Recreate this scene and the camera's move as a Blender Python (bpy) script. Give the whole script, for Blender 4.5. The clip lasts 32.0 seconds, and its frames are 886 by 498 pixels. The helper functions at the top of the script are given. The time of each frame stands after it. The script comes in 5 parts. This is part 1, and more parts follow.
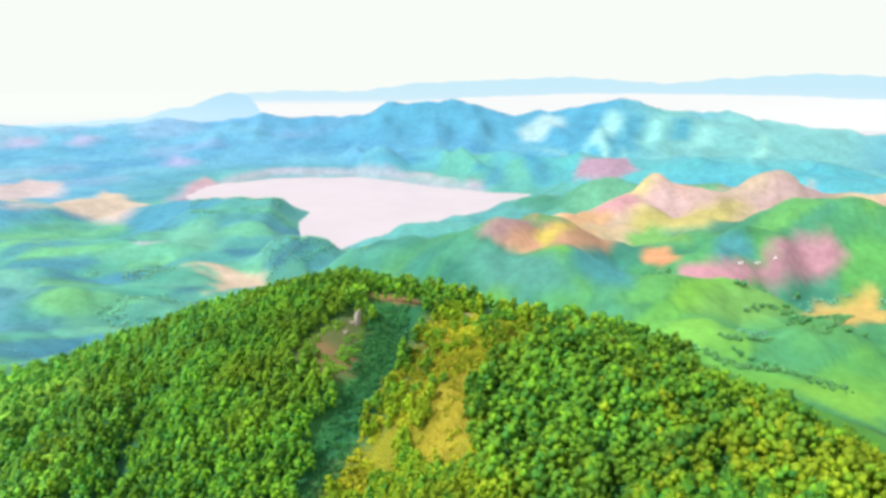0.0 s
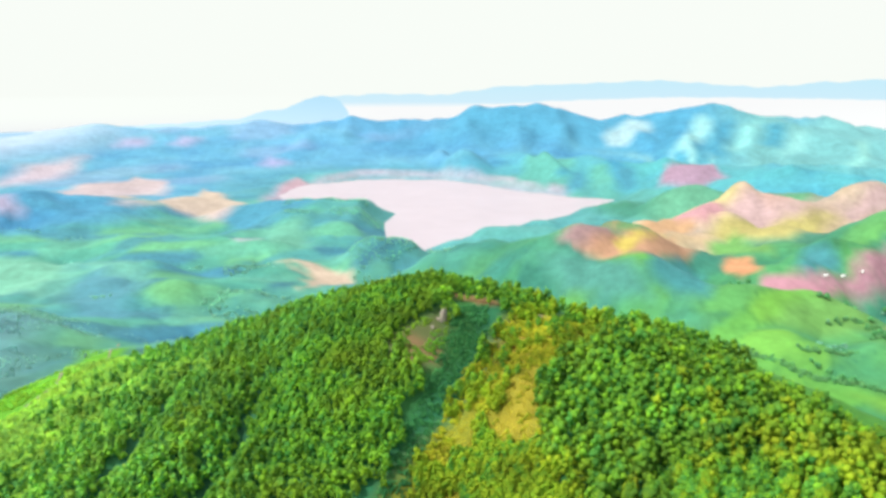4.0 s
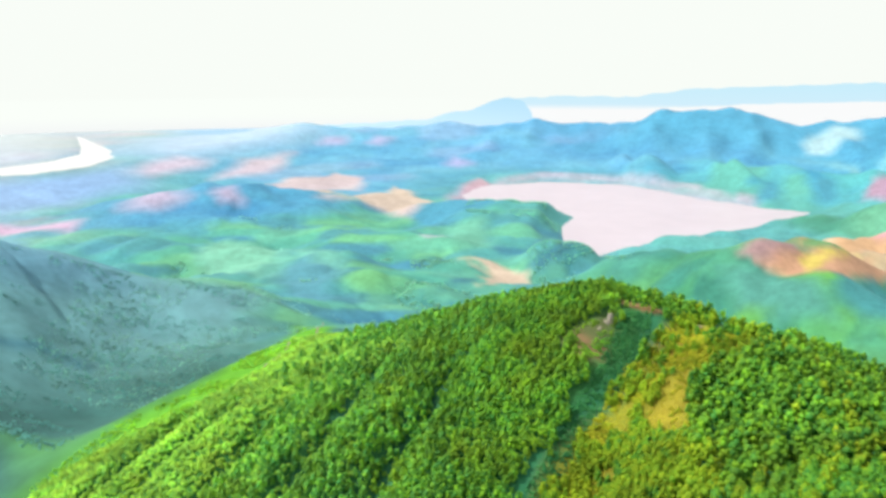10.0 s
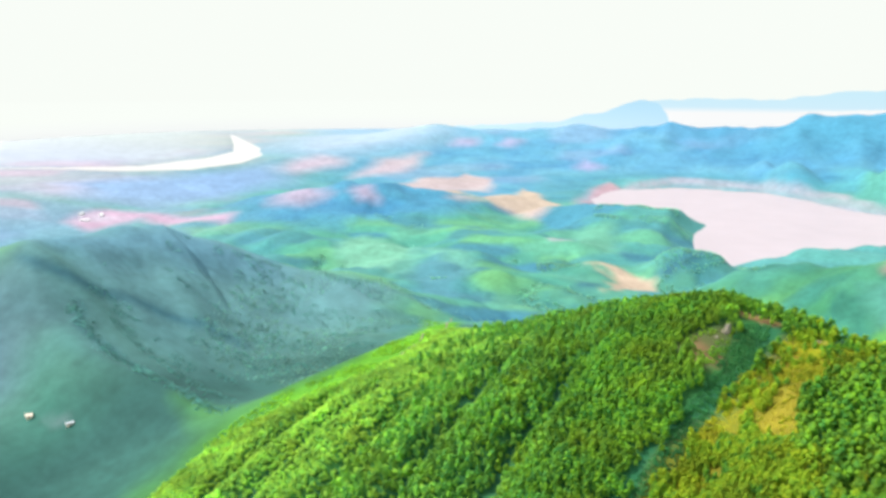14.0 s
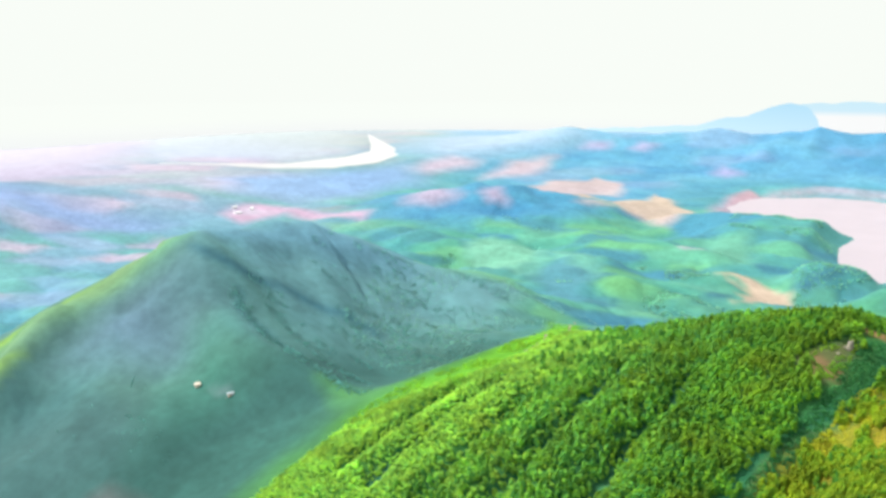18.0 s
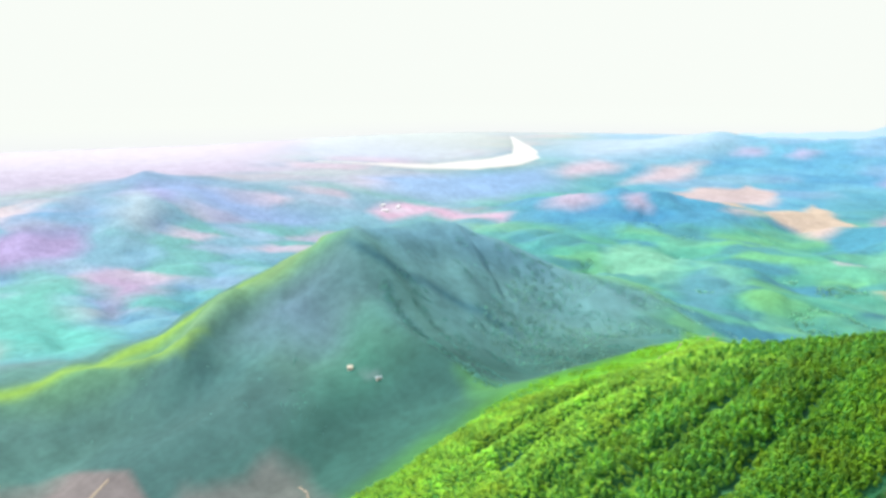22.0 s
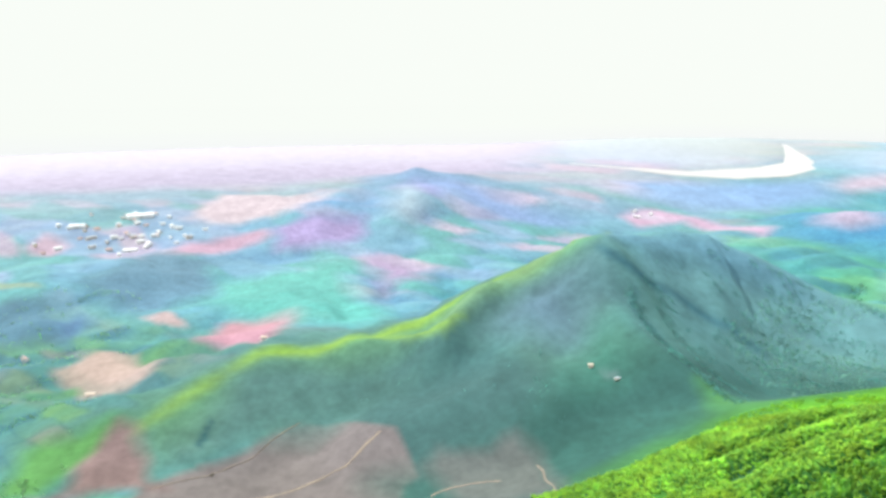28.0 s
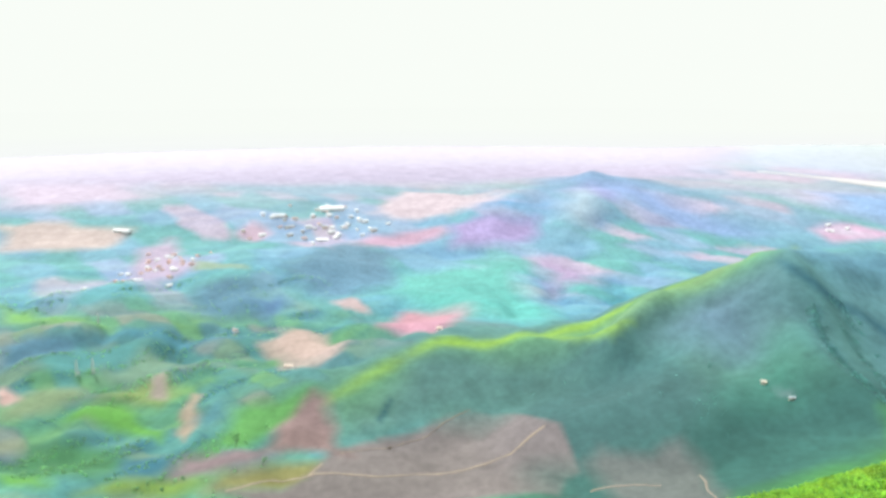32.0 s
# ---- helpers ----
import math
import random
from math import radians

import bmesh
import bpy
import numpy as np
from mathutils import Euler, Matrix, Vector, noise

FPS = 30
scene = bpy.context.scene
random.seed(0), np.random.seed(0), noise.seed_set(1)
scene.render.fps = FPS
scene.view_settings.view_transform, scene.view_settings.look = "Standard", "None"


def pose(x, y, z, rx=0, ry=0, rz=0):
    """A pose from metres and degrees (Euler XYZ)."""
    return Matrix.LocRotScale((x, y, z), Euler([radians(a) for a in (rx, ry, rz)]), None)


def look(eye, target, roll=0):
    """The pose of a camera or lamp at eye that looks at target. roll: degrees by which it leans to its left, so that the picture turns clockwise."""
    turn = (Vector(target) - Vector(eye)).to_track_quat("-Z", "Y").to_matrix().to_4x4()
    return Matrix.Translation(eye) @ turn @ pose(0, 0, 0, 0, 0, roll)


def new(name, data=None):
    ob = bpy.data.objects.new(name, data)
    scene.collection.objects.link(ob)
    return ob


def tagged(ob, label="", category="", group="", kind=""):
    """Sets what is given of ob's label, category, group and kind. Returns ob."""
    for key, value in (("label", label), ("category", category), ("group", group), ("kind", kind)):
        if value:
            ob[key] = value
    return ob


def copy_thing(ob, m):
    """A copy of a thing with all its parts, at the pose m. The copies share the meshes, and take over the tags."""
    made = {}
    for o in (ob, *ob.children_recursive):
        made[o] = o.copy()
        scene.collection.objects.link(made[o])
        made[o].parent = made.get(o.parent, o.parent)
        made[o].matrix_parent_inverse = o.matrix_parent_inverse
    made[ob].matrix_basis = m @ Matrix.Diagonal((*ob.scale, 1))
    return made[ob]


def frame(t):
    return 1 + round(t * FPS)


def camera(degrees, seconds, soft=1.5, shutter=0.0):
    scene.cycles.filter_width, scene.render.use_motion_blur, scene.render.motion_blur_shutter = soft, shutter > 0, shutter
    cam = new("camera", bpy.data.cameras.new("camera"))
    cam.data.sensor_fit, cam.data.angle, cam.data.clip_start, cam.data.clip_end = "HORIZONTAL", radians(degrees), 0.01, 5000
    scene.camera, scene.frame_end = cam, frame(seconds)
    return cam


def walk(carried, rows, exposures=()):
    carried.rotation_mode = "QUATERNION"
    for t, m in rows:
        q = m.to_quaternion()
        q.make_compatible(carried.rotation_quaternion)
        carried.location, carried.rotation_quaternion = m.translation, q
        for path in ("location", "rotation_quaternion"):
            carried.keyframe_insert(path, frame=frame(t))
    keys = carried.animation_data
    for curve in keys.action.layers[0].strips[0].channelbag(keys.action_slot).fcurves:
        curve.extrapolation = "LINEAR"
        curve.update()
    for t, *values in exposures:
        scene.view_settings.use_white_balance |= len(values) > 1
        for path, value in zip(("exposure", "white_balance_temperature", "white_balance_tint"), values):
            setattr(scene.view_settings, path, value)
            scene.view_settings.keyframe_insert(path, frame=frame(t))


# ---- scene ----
cam = camera(62.82, 32.0, soft=3.5)
walk(cam, [
    (0, pose(-0.0, 0.0, 320.0, 76.88, 0, 0.00)),
    (1, pose(0.3, -8.5, 322.5, 76.92, 0, 1.42)),
    (2, pose(0.5, -17.2, 325.1, 76.93, 0, 3.02)),
    (3, pose(0.7, -25.9, 327.6, 77.00, 0, 4.71)),
    (3.5, pose(1.1, -30.2, 328.9, 77.01, 0, 5.59)),
    (5.5, pose(3.3, -47.5, 334.3, 77.01, 0, 9.89)),
    (6, pose(3.7, -52.0, 335.8, 77.01, 0, 11.03)),
    (7, pose(4.9, -61.0, 338.8, 76.99, 0, 13.45)),
    (8, pose(6.7, -69.5, 341.4, 76.98, 0, 15.88)),
    (9, pose(8.8, -77.8, 343.8, 76.99, 0, 18.23)),
    (10, pose(11.3, -86.3, 346.4, 76.96, 0, 20.74)),
    (11, pose(14.0, -95.2, 349.0, 76.95, 0, 23.22)),
    (12, pose(17.1, -103.9, 351.7, 76.96, 0, 25.74)),
    (13, pose(20.5, -112.5, 354.5, 76.99, 0, 28.28)),
    (14, pose(24.3, -120.7, 357.3, 76.97, 0, 30.89)),
    (14.5, pose(26.4, -124.5, 358.6, 76.98, 0, 32.15)),
    (16.5, pose(35.4, -138.8, 363.3, 76.98, 0, 37.26)),
    (17, pose(37.7, -142.5, 364.5, 77.00, 0, 38.54)),
    (18, pose(42.8, -150.1, 367.2, 77.00, 0, 41.08)),
    (19, pose(48.4, -157.3, 370.1, 77.00, 0, 43.62)),
    (20, pose(54.2, -164.4, 372.8, 77.02, 0, 46.48)),
    (21, pose(60.5, -171.2, 375.3, 77.03, 0, 49.37)),
    (22, pose(66.9, -177.6, 377.7, 77.05, 0, 52.18)),
    (23, pose(73.3, -183.2, 379.9, 77.08, 0, 55.26)),
    (24, pose(80.2, -188.3, 382.1, 77.10, 0, 58.50)),
    (25, pose(87.9, -193.3, 384.6, 77.14, 0, 61.75)),
    (25.5, pose(92.0, -195.9, 386.1, 77.17, 0, 63.41)),
    (27.5, pose(109.6, -205.5, 392.4, 77.08, 0, 70.22)),
    (28, pose(114.0, -207.8, 393.9, 77.04, 0, 72.01)),
    (29, pose(122.5, -212.1, 396.6, 77.03, 0, 75.50)),
    (30, pose(131.6, -215.8, 399.2, 77.03, 0, 79.22)),
    (31, pose(141.2, -218.7, 402.1, 77.05, 0, 82.81)),
    (32, pose(151.1, -221.0, 405.2, 77.01, 0, 85.66)),
])

# ---- sky and sun ----
SUN_YAW, SUN_HEIGHT = 122.0, 50.0       # degrees to the left of +y, and above the horizon
world = bpy.data.worlds.new("world")
world.use_nodes = True
scene.world = world
sky = world.node_tree.nodes.new("ShaderNodeTexSky")
sky.sky_type, sky.sun_disc = "NISHITA", False
sky.sun_elevation, sky.sun_rotation = radians(SUN_HEIGHT), radians(-SUN_YAW)
sky.air_density, sky.dust_density, sky.ozone_density = 1.0, 3.0, 1.0
back = world.node_tree.nodes["Background"]
back.inputs["Strength"].default_value = 0.05
world.node_tree.links.new(sky.outputs["Color"], back.inputs["Color"])
# the even white haze that veils the blue of the sky on this day
veil = world.node_tree.nodes.new("ShaderNodeBackground")
veil.inputs["Color"].default_value, veil.inputs["Strength"].default_value = (0.965, 1.0, 0.95, 1), 0.765
both = world.node_tree.nodes.new("ShaderNodeAddShader")
world.node_tree.links.new(back.outputs[0], both.inputs[0])
world.node_tree.links.new(veil.outputs[0], both.inputs[1])
world.node_tree.links.new(both.outputs[0], world.node_tree.nodes["World Output"].inputs["Surface"])
sun_data = bpy.data.lights.new("sun", "SUN")
sun_data.energy, sun_data.angle, sun_data.color = 4.8, radians(0.6), (1.0, 0.97, 0.92)
sun = new("sun", sun_data)
sun_way = Vector((-math.sin(radians(SUN_YAW)) * math.cos(radians(SUN_HEIGHT)), math.cos(radians(SUN_YAW)) * math.cos(radians(SUN_HEIGHT)), math.sin(radians(SUN_HEIGHT))))
sun.matrix_world = look(sun_way * 900, (0, 0, 0))
scene.view_settings.exposure = 0.15

# ---- the lie of the land ----
def grain(x, y, size, seed=0.0):
    """Smooth value noise in -1..1 over the plan, one cell being size metres."""
    u, v = x / size + 57.3 * seed + 1000.0, y / size - 31.7 * seed + 1000.0
    i, j = np.floor(u).astype(np.int64), np.floor(v).astype(np.int64)
    a, b = u - i, v - j
    a, b = a * a * (3 - 2 * a), b * b * (3 - 2 * b)

    def toss(p, q):
        n = (p * 374761393 + q * 668265263 + int(seed * 977) * 2147483) & 0x7FFFFFFF
        n = ((n ^ (n >> 13)) * 1274126177) & 0x7FFFFFFF
        return ((n ^ (n >> 16)) & 0xFFFF) / 32767.5 - 1.0

    low = toss(i, j) * (1 - a) + toss(i + 1, j) * a
    high = toss(i, j + 1) * (1 - a) + toss(i + 1, j + 1) * a
    return low * (1 - b) + high * b


def rough(x, y, size, steps, seed=0.0):
    total, part_size, weight = 0.0, size, 1.0
    for n in range(steps):
        total = total + weight * grain(x, y, part_size, seed + n * 1.37)
        part_size, weight = part_size * 0.47, weight * 0.5
    return total


HILLS = []      # crest line (x, y, height), width of the flanks, steepness, name of its cover, roughness


def hill(cover, width, *crest, steep=1.5, rugged=1.0):
    HILLS.append((np.array(crest, float), width, steep, cover, rugged))


def inside(x, y, corners):
    """Signed distance to an outline in the plan, positive within."""
    corners = np.array(corners, float)
    far, within = np.full(np.shape(x), 1e12), np.zeros(np.shape(x), bool)
    for (ax, ay), (bx, by) in zip(corners, np.roll(corners, -1, 0)):
        dx, dy = bx - ax, by - ay
        s = np.clip(((x - ax) * dx + (y - ay) * dy) / (dx * dx + dy * dy + 1e-9), 0, 1)
        far = np.minimum(far, (x - ax - s * dx) ** 2 + (y - ay - s * dy) ** 2)
        within ^= ((ay > y) != (by > y)) & (x < dx * (y - ay) / (dy if dy else 1e-9) + ax)
    return np.where(within, 1, -1) * np.sqrt(far)


def crest_line(x, y, crest):
    """Distance from a crest line and the crest's height at its nearest point."""
    far, top = np.full(np.shape(x), 1e12), np.zeros(np.shape(x))
    if len(crest) == 1:
        return np.hypot(x - crest[0, 0], y - crest[0, 1]), top + crest[0, 2]
    for (ax, ay, az), (bx, by, bz) in zip(crest[:-1], crest[1:]):
        dx, dy = bx - ax, by - ay
        s = np.clip(((x - ax) * dx + (y - ay) * dy) / (dx * dx + dy * dy), 0, 1)
        d = (x - ax - s * dx) ** 2 + (y - ay - s * dy) ** 2
        near = d < far
        far, top = np.where(near, d, far), np.where(near, az + s * (bz - az), top)
    return np.sqrt(far), top


# the near plantation hill: crest from its east end over the top to the western shoulder
hill("plantation", 300, (120, 60, 236), (95, 110, 242), (78, 185, 239), (34, 238, 236), (-5, 264, 237), (-45, 284, 240), (-92, 296, 226), (-135, 290, 213),
     (-200, 308, 192), (-275, 345, 163), (-380, 420, 90))
# the western hill with two tops, its long southern ridge and its eastern spur
hill("west_slope", 165, (-560, -390, 36), (-655, -305, 56), (-748, -165, 80), (-768, -52, 58), (-740, 78, 118), (-706, 165, 168), (-690, 225, 204), (-688, 255, 209), (-695, 310, 202), (-705, 370, 195), (-728, 470, 190),
     (-640, 560, 130), (-560, 640, 96), (-500, 700, 60), steep=1.7, rugged=0.7)
hill("west_slope", 100, (-655, 240, 180), (-590, 225, 160), (-512, 209, 141), (-425, 215, 118), (-375, 215, 97), steep=1.5)
# broad ribs running straight down the eastern face from the crest between the two tops
for top_x, top_y, top_z, foot_x, foot_y, foot_z in ((-640, 262, 164, -430, 248, 96), (-645, 310, 158, -440, 296, 86), (-660, 385, 150, -455, 352, 82), (-670, 455, 142, -470, 425, 78)):
    hill("west_slope", 92, (top_x, top_y, top_z), (foot_x, foot_y, foot_z), steep=1.7, rugged=0.5)
hill("west_slope", 70, (-690, 110, 150), (-650, 50, 118))
hill("west_slope", 70, (-650, 50, 110), (-735, -45, 78))
hill("west_slope", 140, (-590, 120, 112), (-500, 115, 96))
hill("west_slope", 110, (-560, 60, 88), (-545, -45, 58))
# hills round the valley
hill("far_wood", 230, (-1230, 1325, 82), (-1160, 1385, 96), (-1086, 1432, 90), (-900, 1450, 50), (-740, 1480, 18), steep=1.7)
hill("dark_wood", 60, (-254, 1172, 64), (-240, 1190, 58), steep=2.8)
hill("dark_wood", 62, (-355, 1290, 40), (-325, 1305, 40), steep=2.8)
hill("dark_wood", 60, (-405, 1520, 44), (-345, 1545, 46), steep=2.8)
hill("dark_wood", 105, (-375, 1640, 40), (-440, 1690, 44), (-600, 1640, 44), steep=2.0)
hill("dark_wood", 80, (-430, 1440, 40), (-520, 1500, 42), steep=2.4)
hill("mid_wood", 90, (-480, 1250, 36), (-570, 1200, 34), steep=2.0)
hill("mid_wood", 80, (-700, 1300, 34), (-790, 1260, 30), steep=2.0)
hill("mid_wood", 80, (-430, 1060, 44), (-520, 1090, 38), steep=2.0)
hill("mid_wood", 90, (-640, 1080, 40), (-730, 1000, 44), steep=2.0)
hill("mid_wood", 90, (-850, 900, 44), (-960, 960, 40), steep=2.0)
hill("mid_wood", 110, (-870, 1140, 26), steep=2.0)
hill("mid_wood", 120, (-590, 930, 52), (-520, 860, 58), (-420, 870, 48), steep=2.0)
hill("mid_wood", 110, (-75, 1000, 103), (-30, 990, 105), steep=2.0)
hill("mid_wood", 125, (30, 925, 130), (90, 880, 122), (150, 855, 122), steep=2.0)
hill("mid_wood", 85, (150, 945, 124), (205, 965, 110), (270, 990, 104), (340, 1000, 106), steep=2.2)
hill("red_hill", 62, (72, 938, 148), (98, 955, 138), steep=2.2)
hill("mid_wood", 90, (250, 915, 92), (330, 925, 112), steep=2.0)
hill("mid_wood", 62, (392, 950, 148), (425, 925, 132), steep=2.0)
hill("mid_wood", 140, (400, 1080, 118), (490, 1015, 156), (600, 990, 146), (720, 960, 120), steep=2.0)
hill("mid_wood", 110, (210, 770, 86), (310, 790, 92), steep=2.0)
hill("mid_wood", 110, (250, 660, 88), (330, 640, 84), steep=2.0)
hill("mid_wood", 120, (420, 690, 84), (560, 700, 90), steep=2.0)
hill("orange_hill", 120, (230, 1150, 104), (300, 1210, 112), steep=2.0)
hill("orange_hill", 58, (395, 1318, 142), steep=2.0)
hill("orange_hill", 72, (580, 1322, 148), (605, 1322, 154), steep=1.9)
hill("orange_hill", 120, (360, 1290, 108), (430, 1300, 128), (520, 1300, 134), (610, 1320, 150), (700, 1330, 132), (860, 1300, 110), steep=1.7)
hill("teal_foothill", 85, (465, 2145, 104), (490, 2155, 104), steep=2.0)
hill("mid_wood", 110, (345, 1600, 96), (380, 1625, 98), steep=1.8)
hill("mid_wood", 110, (270, 1690, 60), (345, 1640, 92), (520, 1560, 108), (700, 1500, 108), steep=1.8)
# the blue range behind the lake and its foothills
hill("blue_range", 420, (-1700, 2824, 128), (-1351, 3011, 172), (-1042, 3131, 170), (-703, 3224, 190), (-362, 3280, 208), (-211, 3270, 246), (-60, 3270, 246), (150, 3240, 240), (292, 3200, 192), (440, 3150, 196),
     (650, 3090, 240), (760, 3050, 262), (1000, 2980, 236), (1150, 2930, 218), (1400, 2830, 176), (1600, 2740, 130), (2200, 2500, 60), steep=1.7, rugged=1.6)
hill("teal_foothill", 180, (-200, 2720, 82), (0, 2600, 96), (200, 2480, 92), (380, 2350, 96), (560, 2200, 110), (800, 2150, 120), (1100, 2100, 100), rugged=3.6)
hill("teal_foothill", 170, (700, 1950, 128), (900, 1800, 132), (1200, 1700, 110), rugged=3.2)
# spurs running down from the range, and wooded knolls before it
for n in range(11):
    at = n / 10
    sx = -900 + 2150 * at
    sy = float(np.interp(sx, [-1042, -362, 292, 890, 1414], [3131, 3280, 3200, 3000, 2800]))
    sz = float(np.interp(sx, [-1042, -362, 91, 750, 1414], [172, 190, 226, 244, 145]))
    lean = 60 * math.sin(n * 2.3)
    hill("blue_range" if n % 3 else "blue_spur", 88 + 16 * math.sin(n * 1.7), (sx + 0.4 * lean, sy - 170, sz * 0.72), (sx + lean, sy - 330, sz * 0.62), (sx + 1.4 * lean, sy - 470, sz * 0.42), steep=1.8, rugged=1.2)
for n in range(14):
    kx_at = -330 + 105 * n + 30 * math.sin(n * 2.9)
    ky_at = 2620 - 0.52 * (kx_at + 200) + 60 * math.sin(n * 4.1)
    hill("teal_foothill" if n % 2 else "blue_spur", 68 + 18 * math.sin(n * 1.3), (kx_at, ky_at, 92 + 18 * math.sin(n * 2.1)), (kx_at + 30, ky_at - 90, 70), steep=2.0, rugged=0.8)
# hills of the western plain
hill("lilac_hill", 95, (-2153, 447, 80), (-2110, 420, 66), steep=1.4, rugged=1.5)
hill("lilac_hill", 210, (-2153, 447, 64), (-2040, 330, 50), (-1900, 180, 42), steep=1.5, rugged=2.4)
hill("lilac_hill", 190, (-2153, 447, 64), (-2040, 600, 46), (-1850, 760, 36), steep=1.5, rugged=2.4)
hill("lilac_hill", 150, (-1900, 330, 50), (-1700, 300, 58), (-1560, 230, 44), steep=1.6, rugged=2.4)
hill("teal_field", 150, (-1750, 60, 52), (-1620, 20, 48), steep=1.7, rugged=2.0)
hill("teal_field", 130, (-1370, -560, 48), (-1300, -480, 42), (-1430, -330, 44), steep=1.9)
hill("teal_field", 100, (-1150, -760, 40), (-960, -650, 34), (-860, -600, 24), steep=1.9)
hill("teal_field", 90, (-1500, -150, 30), (-1600, -80, 30), steep=1.9)
LAKE = [(-217, 1331), (-290, 1428), (-330, 1636), (-332, 1759), (-438, 1900), (-536, 1850), (-668, 1900), (-734, 2057), (-700, 2300), (-548, 2430), (-278, 2450), (-42, 2226),
        (126, 2110), (272, 2089), (171, 1866), (49, 1706), (-56, 1603), (-125, 1511), (-167, 1420)]
RIVER = [(-2560, 1190), (-2369, 1300), (-2117, 1375), (-1943, 1528), (-1949, 1753), (-2095, 2018), (-2348, 2252), (-2781, 2561), (-3108, 2794), (-3010, 2692), (-2575, 2315),
         (-2312, 2062), (-2210, 1834), (-2185, 1505), (-2385, 1352), (-2565, 1215)]
RIVER_LEVEL = 68.0
RILLS = [(np.array(line, float), deep, wide) for line, deep, wide in (
    (((-208, 215, 0), (-214, 160, 0), (-222, 105, 0)), 8, 8), (((-286, 245, 0), (-290, 181, 0), (-298, 130, 0)), 7, 8), (((-154, 225, 0), (-162, 181, 0), (-172, 120, 0)), 8, 8),
    (((-160, 280, 0), (-156, 247, 0), (-168, 215, 0)), 6, 8), (((-250, 250, 0), (-255, 190, 0), (-262, 130, 0)), 6, 7), (((-110, 250, 0), (-118, 200, 0), (-132, 120, 0)), 7, 9))]


def crags(x, y):
    """Relief of the blue range: long spurs that run down to the south."""
    return 30 * (0.28 - np.abs(grain(x + 0.25 * y, y * 0.45, 170, 18))) + 12 * (0.3 - np.abs(grain(x - 0.2 * y, y * 0.5, 70, 19)))


def land(x, y):
    """Height of the ground, and each hill's share of it, by the name of its cover."""
    out = np.hypot(x, y)
    west = np.clip((-x - 1450) / 520, 0, 1)
    low = 14 + 55 * west * west * (3 - 2 * west)
    amount = np.clip((out - 350) / 500, 0, 1) * (1 - 0.45 * np.clip((-x - 1000) / 300, 0, 1)) * np.clip((2700 - out) / 1200, 0.12, 1)
    low = low + amount * (24 * (np.abs(grain(x, y, 210, 1)) - 0.3) + 17 * (np.abs(grain(x, y, 105, 2)) - 0.3) + 7 * (np.abs(grain(x, y, 48, 3)) - 0.3)) + 5 * amount
    # knolls and gullies of the near valley
    knolls = np.clip((-x - 380) / 120, 0, 1) * np.clip((-y - 240) / 120, 0, 1) * np.clip((1500 - out) / 400, 0, 1)
    low = low + knolls * (9 * (0.45 - np.abs(grain(x, y, 120, 14))) + 4 * (0.45 - np.abs(grain(x, y, 55, 15))) + 1.5 * grain(x, y, 22, 16))
    total, shares, ragged = 0.0, {}, 0.0
    bend_x, bend_y = 18 * grain(x, y, 150, 5), 18 * grain(x, y, 150, 6)
    for crest, width, steep, cover, rugged in HILLS:
        d, top = crest_line(x + bend_x, y + bend_y, crest)
        h = np.maximum(top - 18, 1) * np.exp(-((d / width) ** steep))
        share = (h / 100) ** 6
        total = total + share
        ragged = ragged + share * rugged
        shares[cover] = shares.get(cover, 0.0) + share
    h = 100 * total ** (1 / 6)
    ragged = ragged / (total + 1e-12)
    fine = np.clip((3000 - out) / 1400, 0.15, 1)
    gullies = fine * (np.abs(grain(x, y, 95, 7)) * 0.6 + np.abs(grain(x, y, 42, 8)) * 0.28) + (1 - fine) * 0.3 + np.abs(grain(x, y, 300, 9)) * 0.7 + np.clip(out / 1500 - 0.5, 0, 1) * np.abs(grain(x, y, 160, 10)) * 0.5
    z = low + h * (1 - 0.09 * ragged * np.clip(out / 900, 0.4, 1.6) * (gullies - 0.25))
    # crags and gullies of the blue range
    z = z + np.clip(shares["blue_range"] / (total + 1e-12), 0, 1) * np.clip(h / 90 - 0.4, 0, 1) * crags(x, y)
    # the ravine on the near hill
    d, _ = crest_line(x, y, np.array([(-12, 262, 0), (-22, 215, 0), (-32, 150, 0), (-60, 80, 0)], float))
    z = z - 13 * np.exp(-((d / 17) ** 2)) * np.clip((275 - y) / 40, 0, 1)
    # its steep eastern side
    east = x - np.interp(y, [20, 60, 110, 185, 238, 264], [128, 120, 95, 78, 34, 10])
    z = z - 0.38 * np.clip(east - 6, 0, 90) * np.clip((268 - y) / 30, 0, 1)
    # rills down the near hill's western flank
    for line, deep, wide in RILLS:
        d, _ = crest_line(x + 3 * grain(x, y, 17, 13), y, line)
        z = z - 1.5 * deep * np.exp(-((d / wide) ** 2))
    # the plain about the river lies a little above it
    z = np.where(x < -1900, np.maximum(z, RIVER_LEVEL + 1.5 + 0.02 * z), z)
    for outline, level, shore in ((LAKE, 0.0, 60.0), (RIVER, RIVER_LEVEL, 40.0)):
        d = inside(x + 14 * grain(x, y, 70, 11), y + 14 * grain(x, y, 70, 12), outline)
        wet = np.clip((d + shore) / shore, 0, 1)
        z = np.where(d > 0, level - 2 - 0.05 * np.minimum(d, 60), z * (1 - wet) + (level + 1.0) * wet)
    return z, shares

# ---- covers of the ground: base colours, the far ones with distance haze painted in ----
from mathutils.geometry import tessellate_polygon

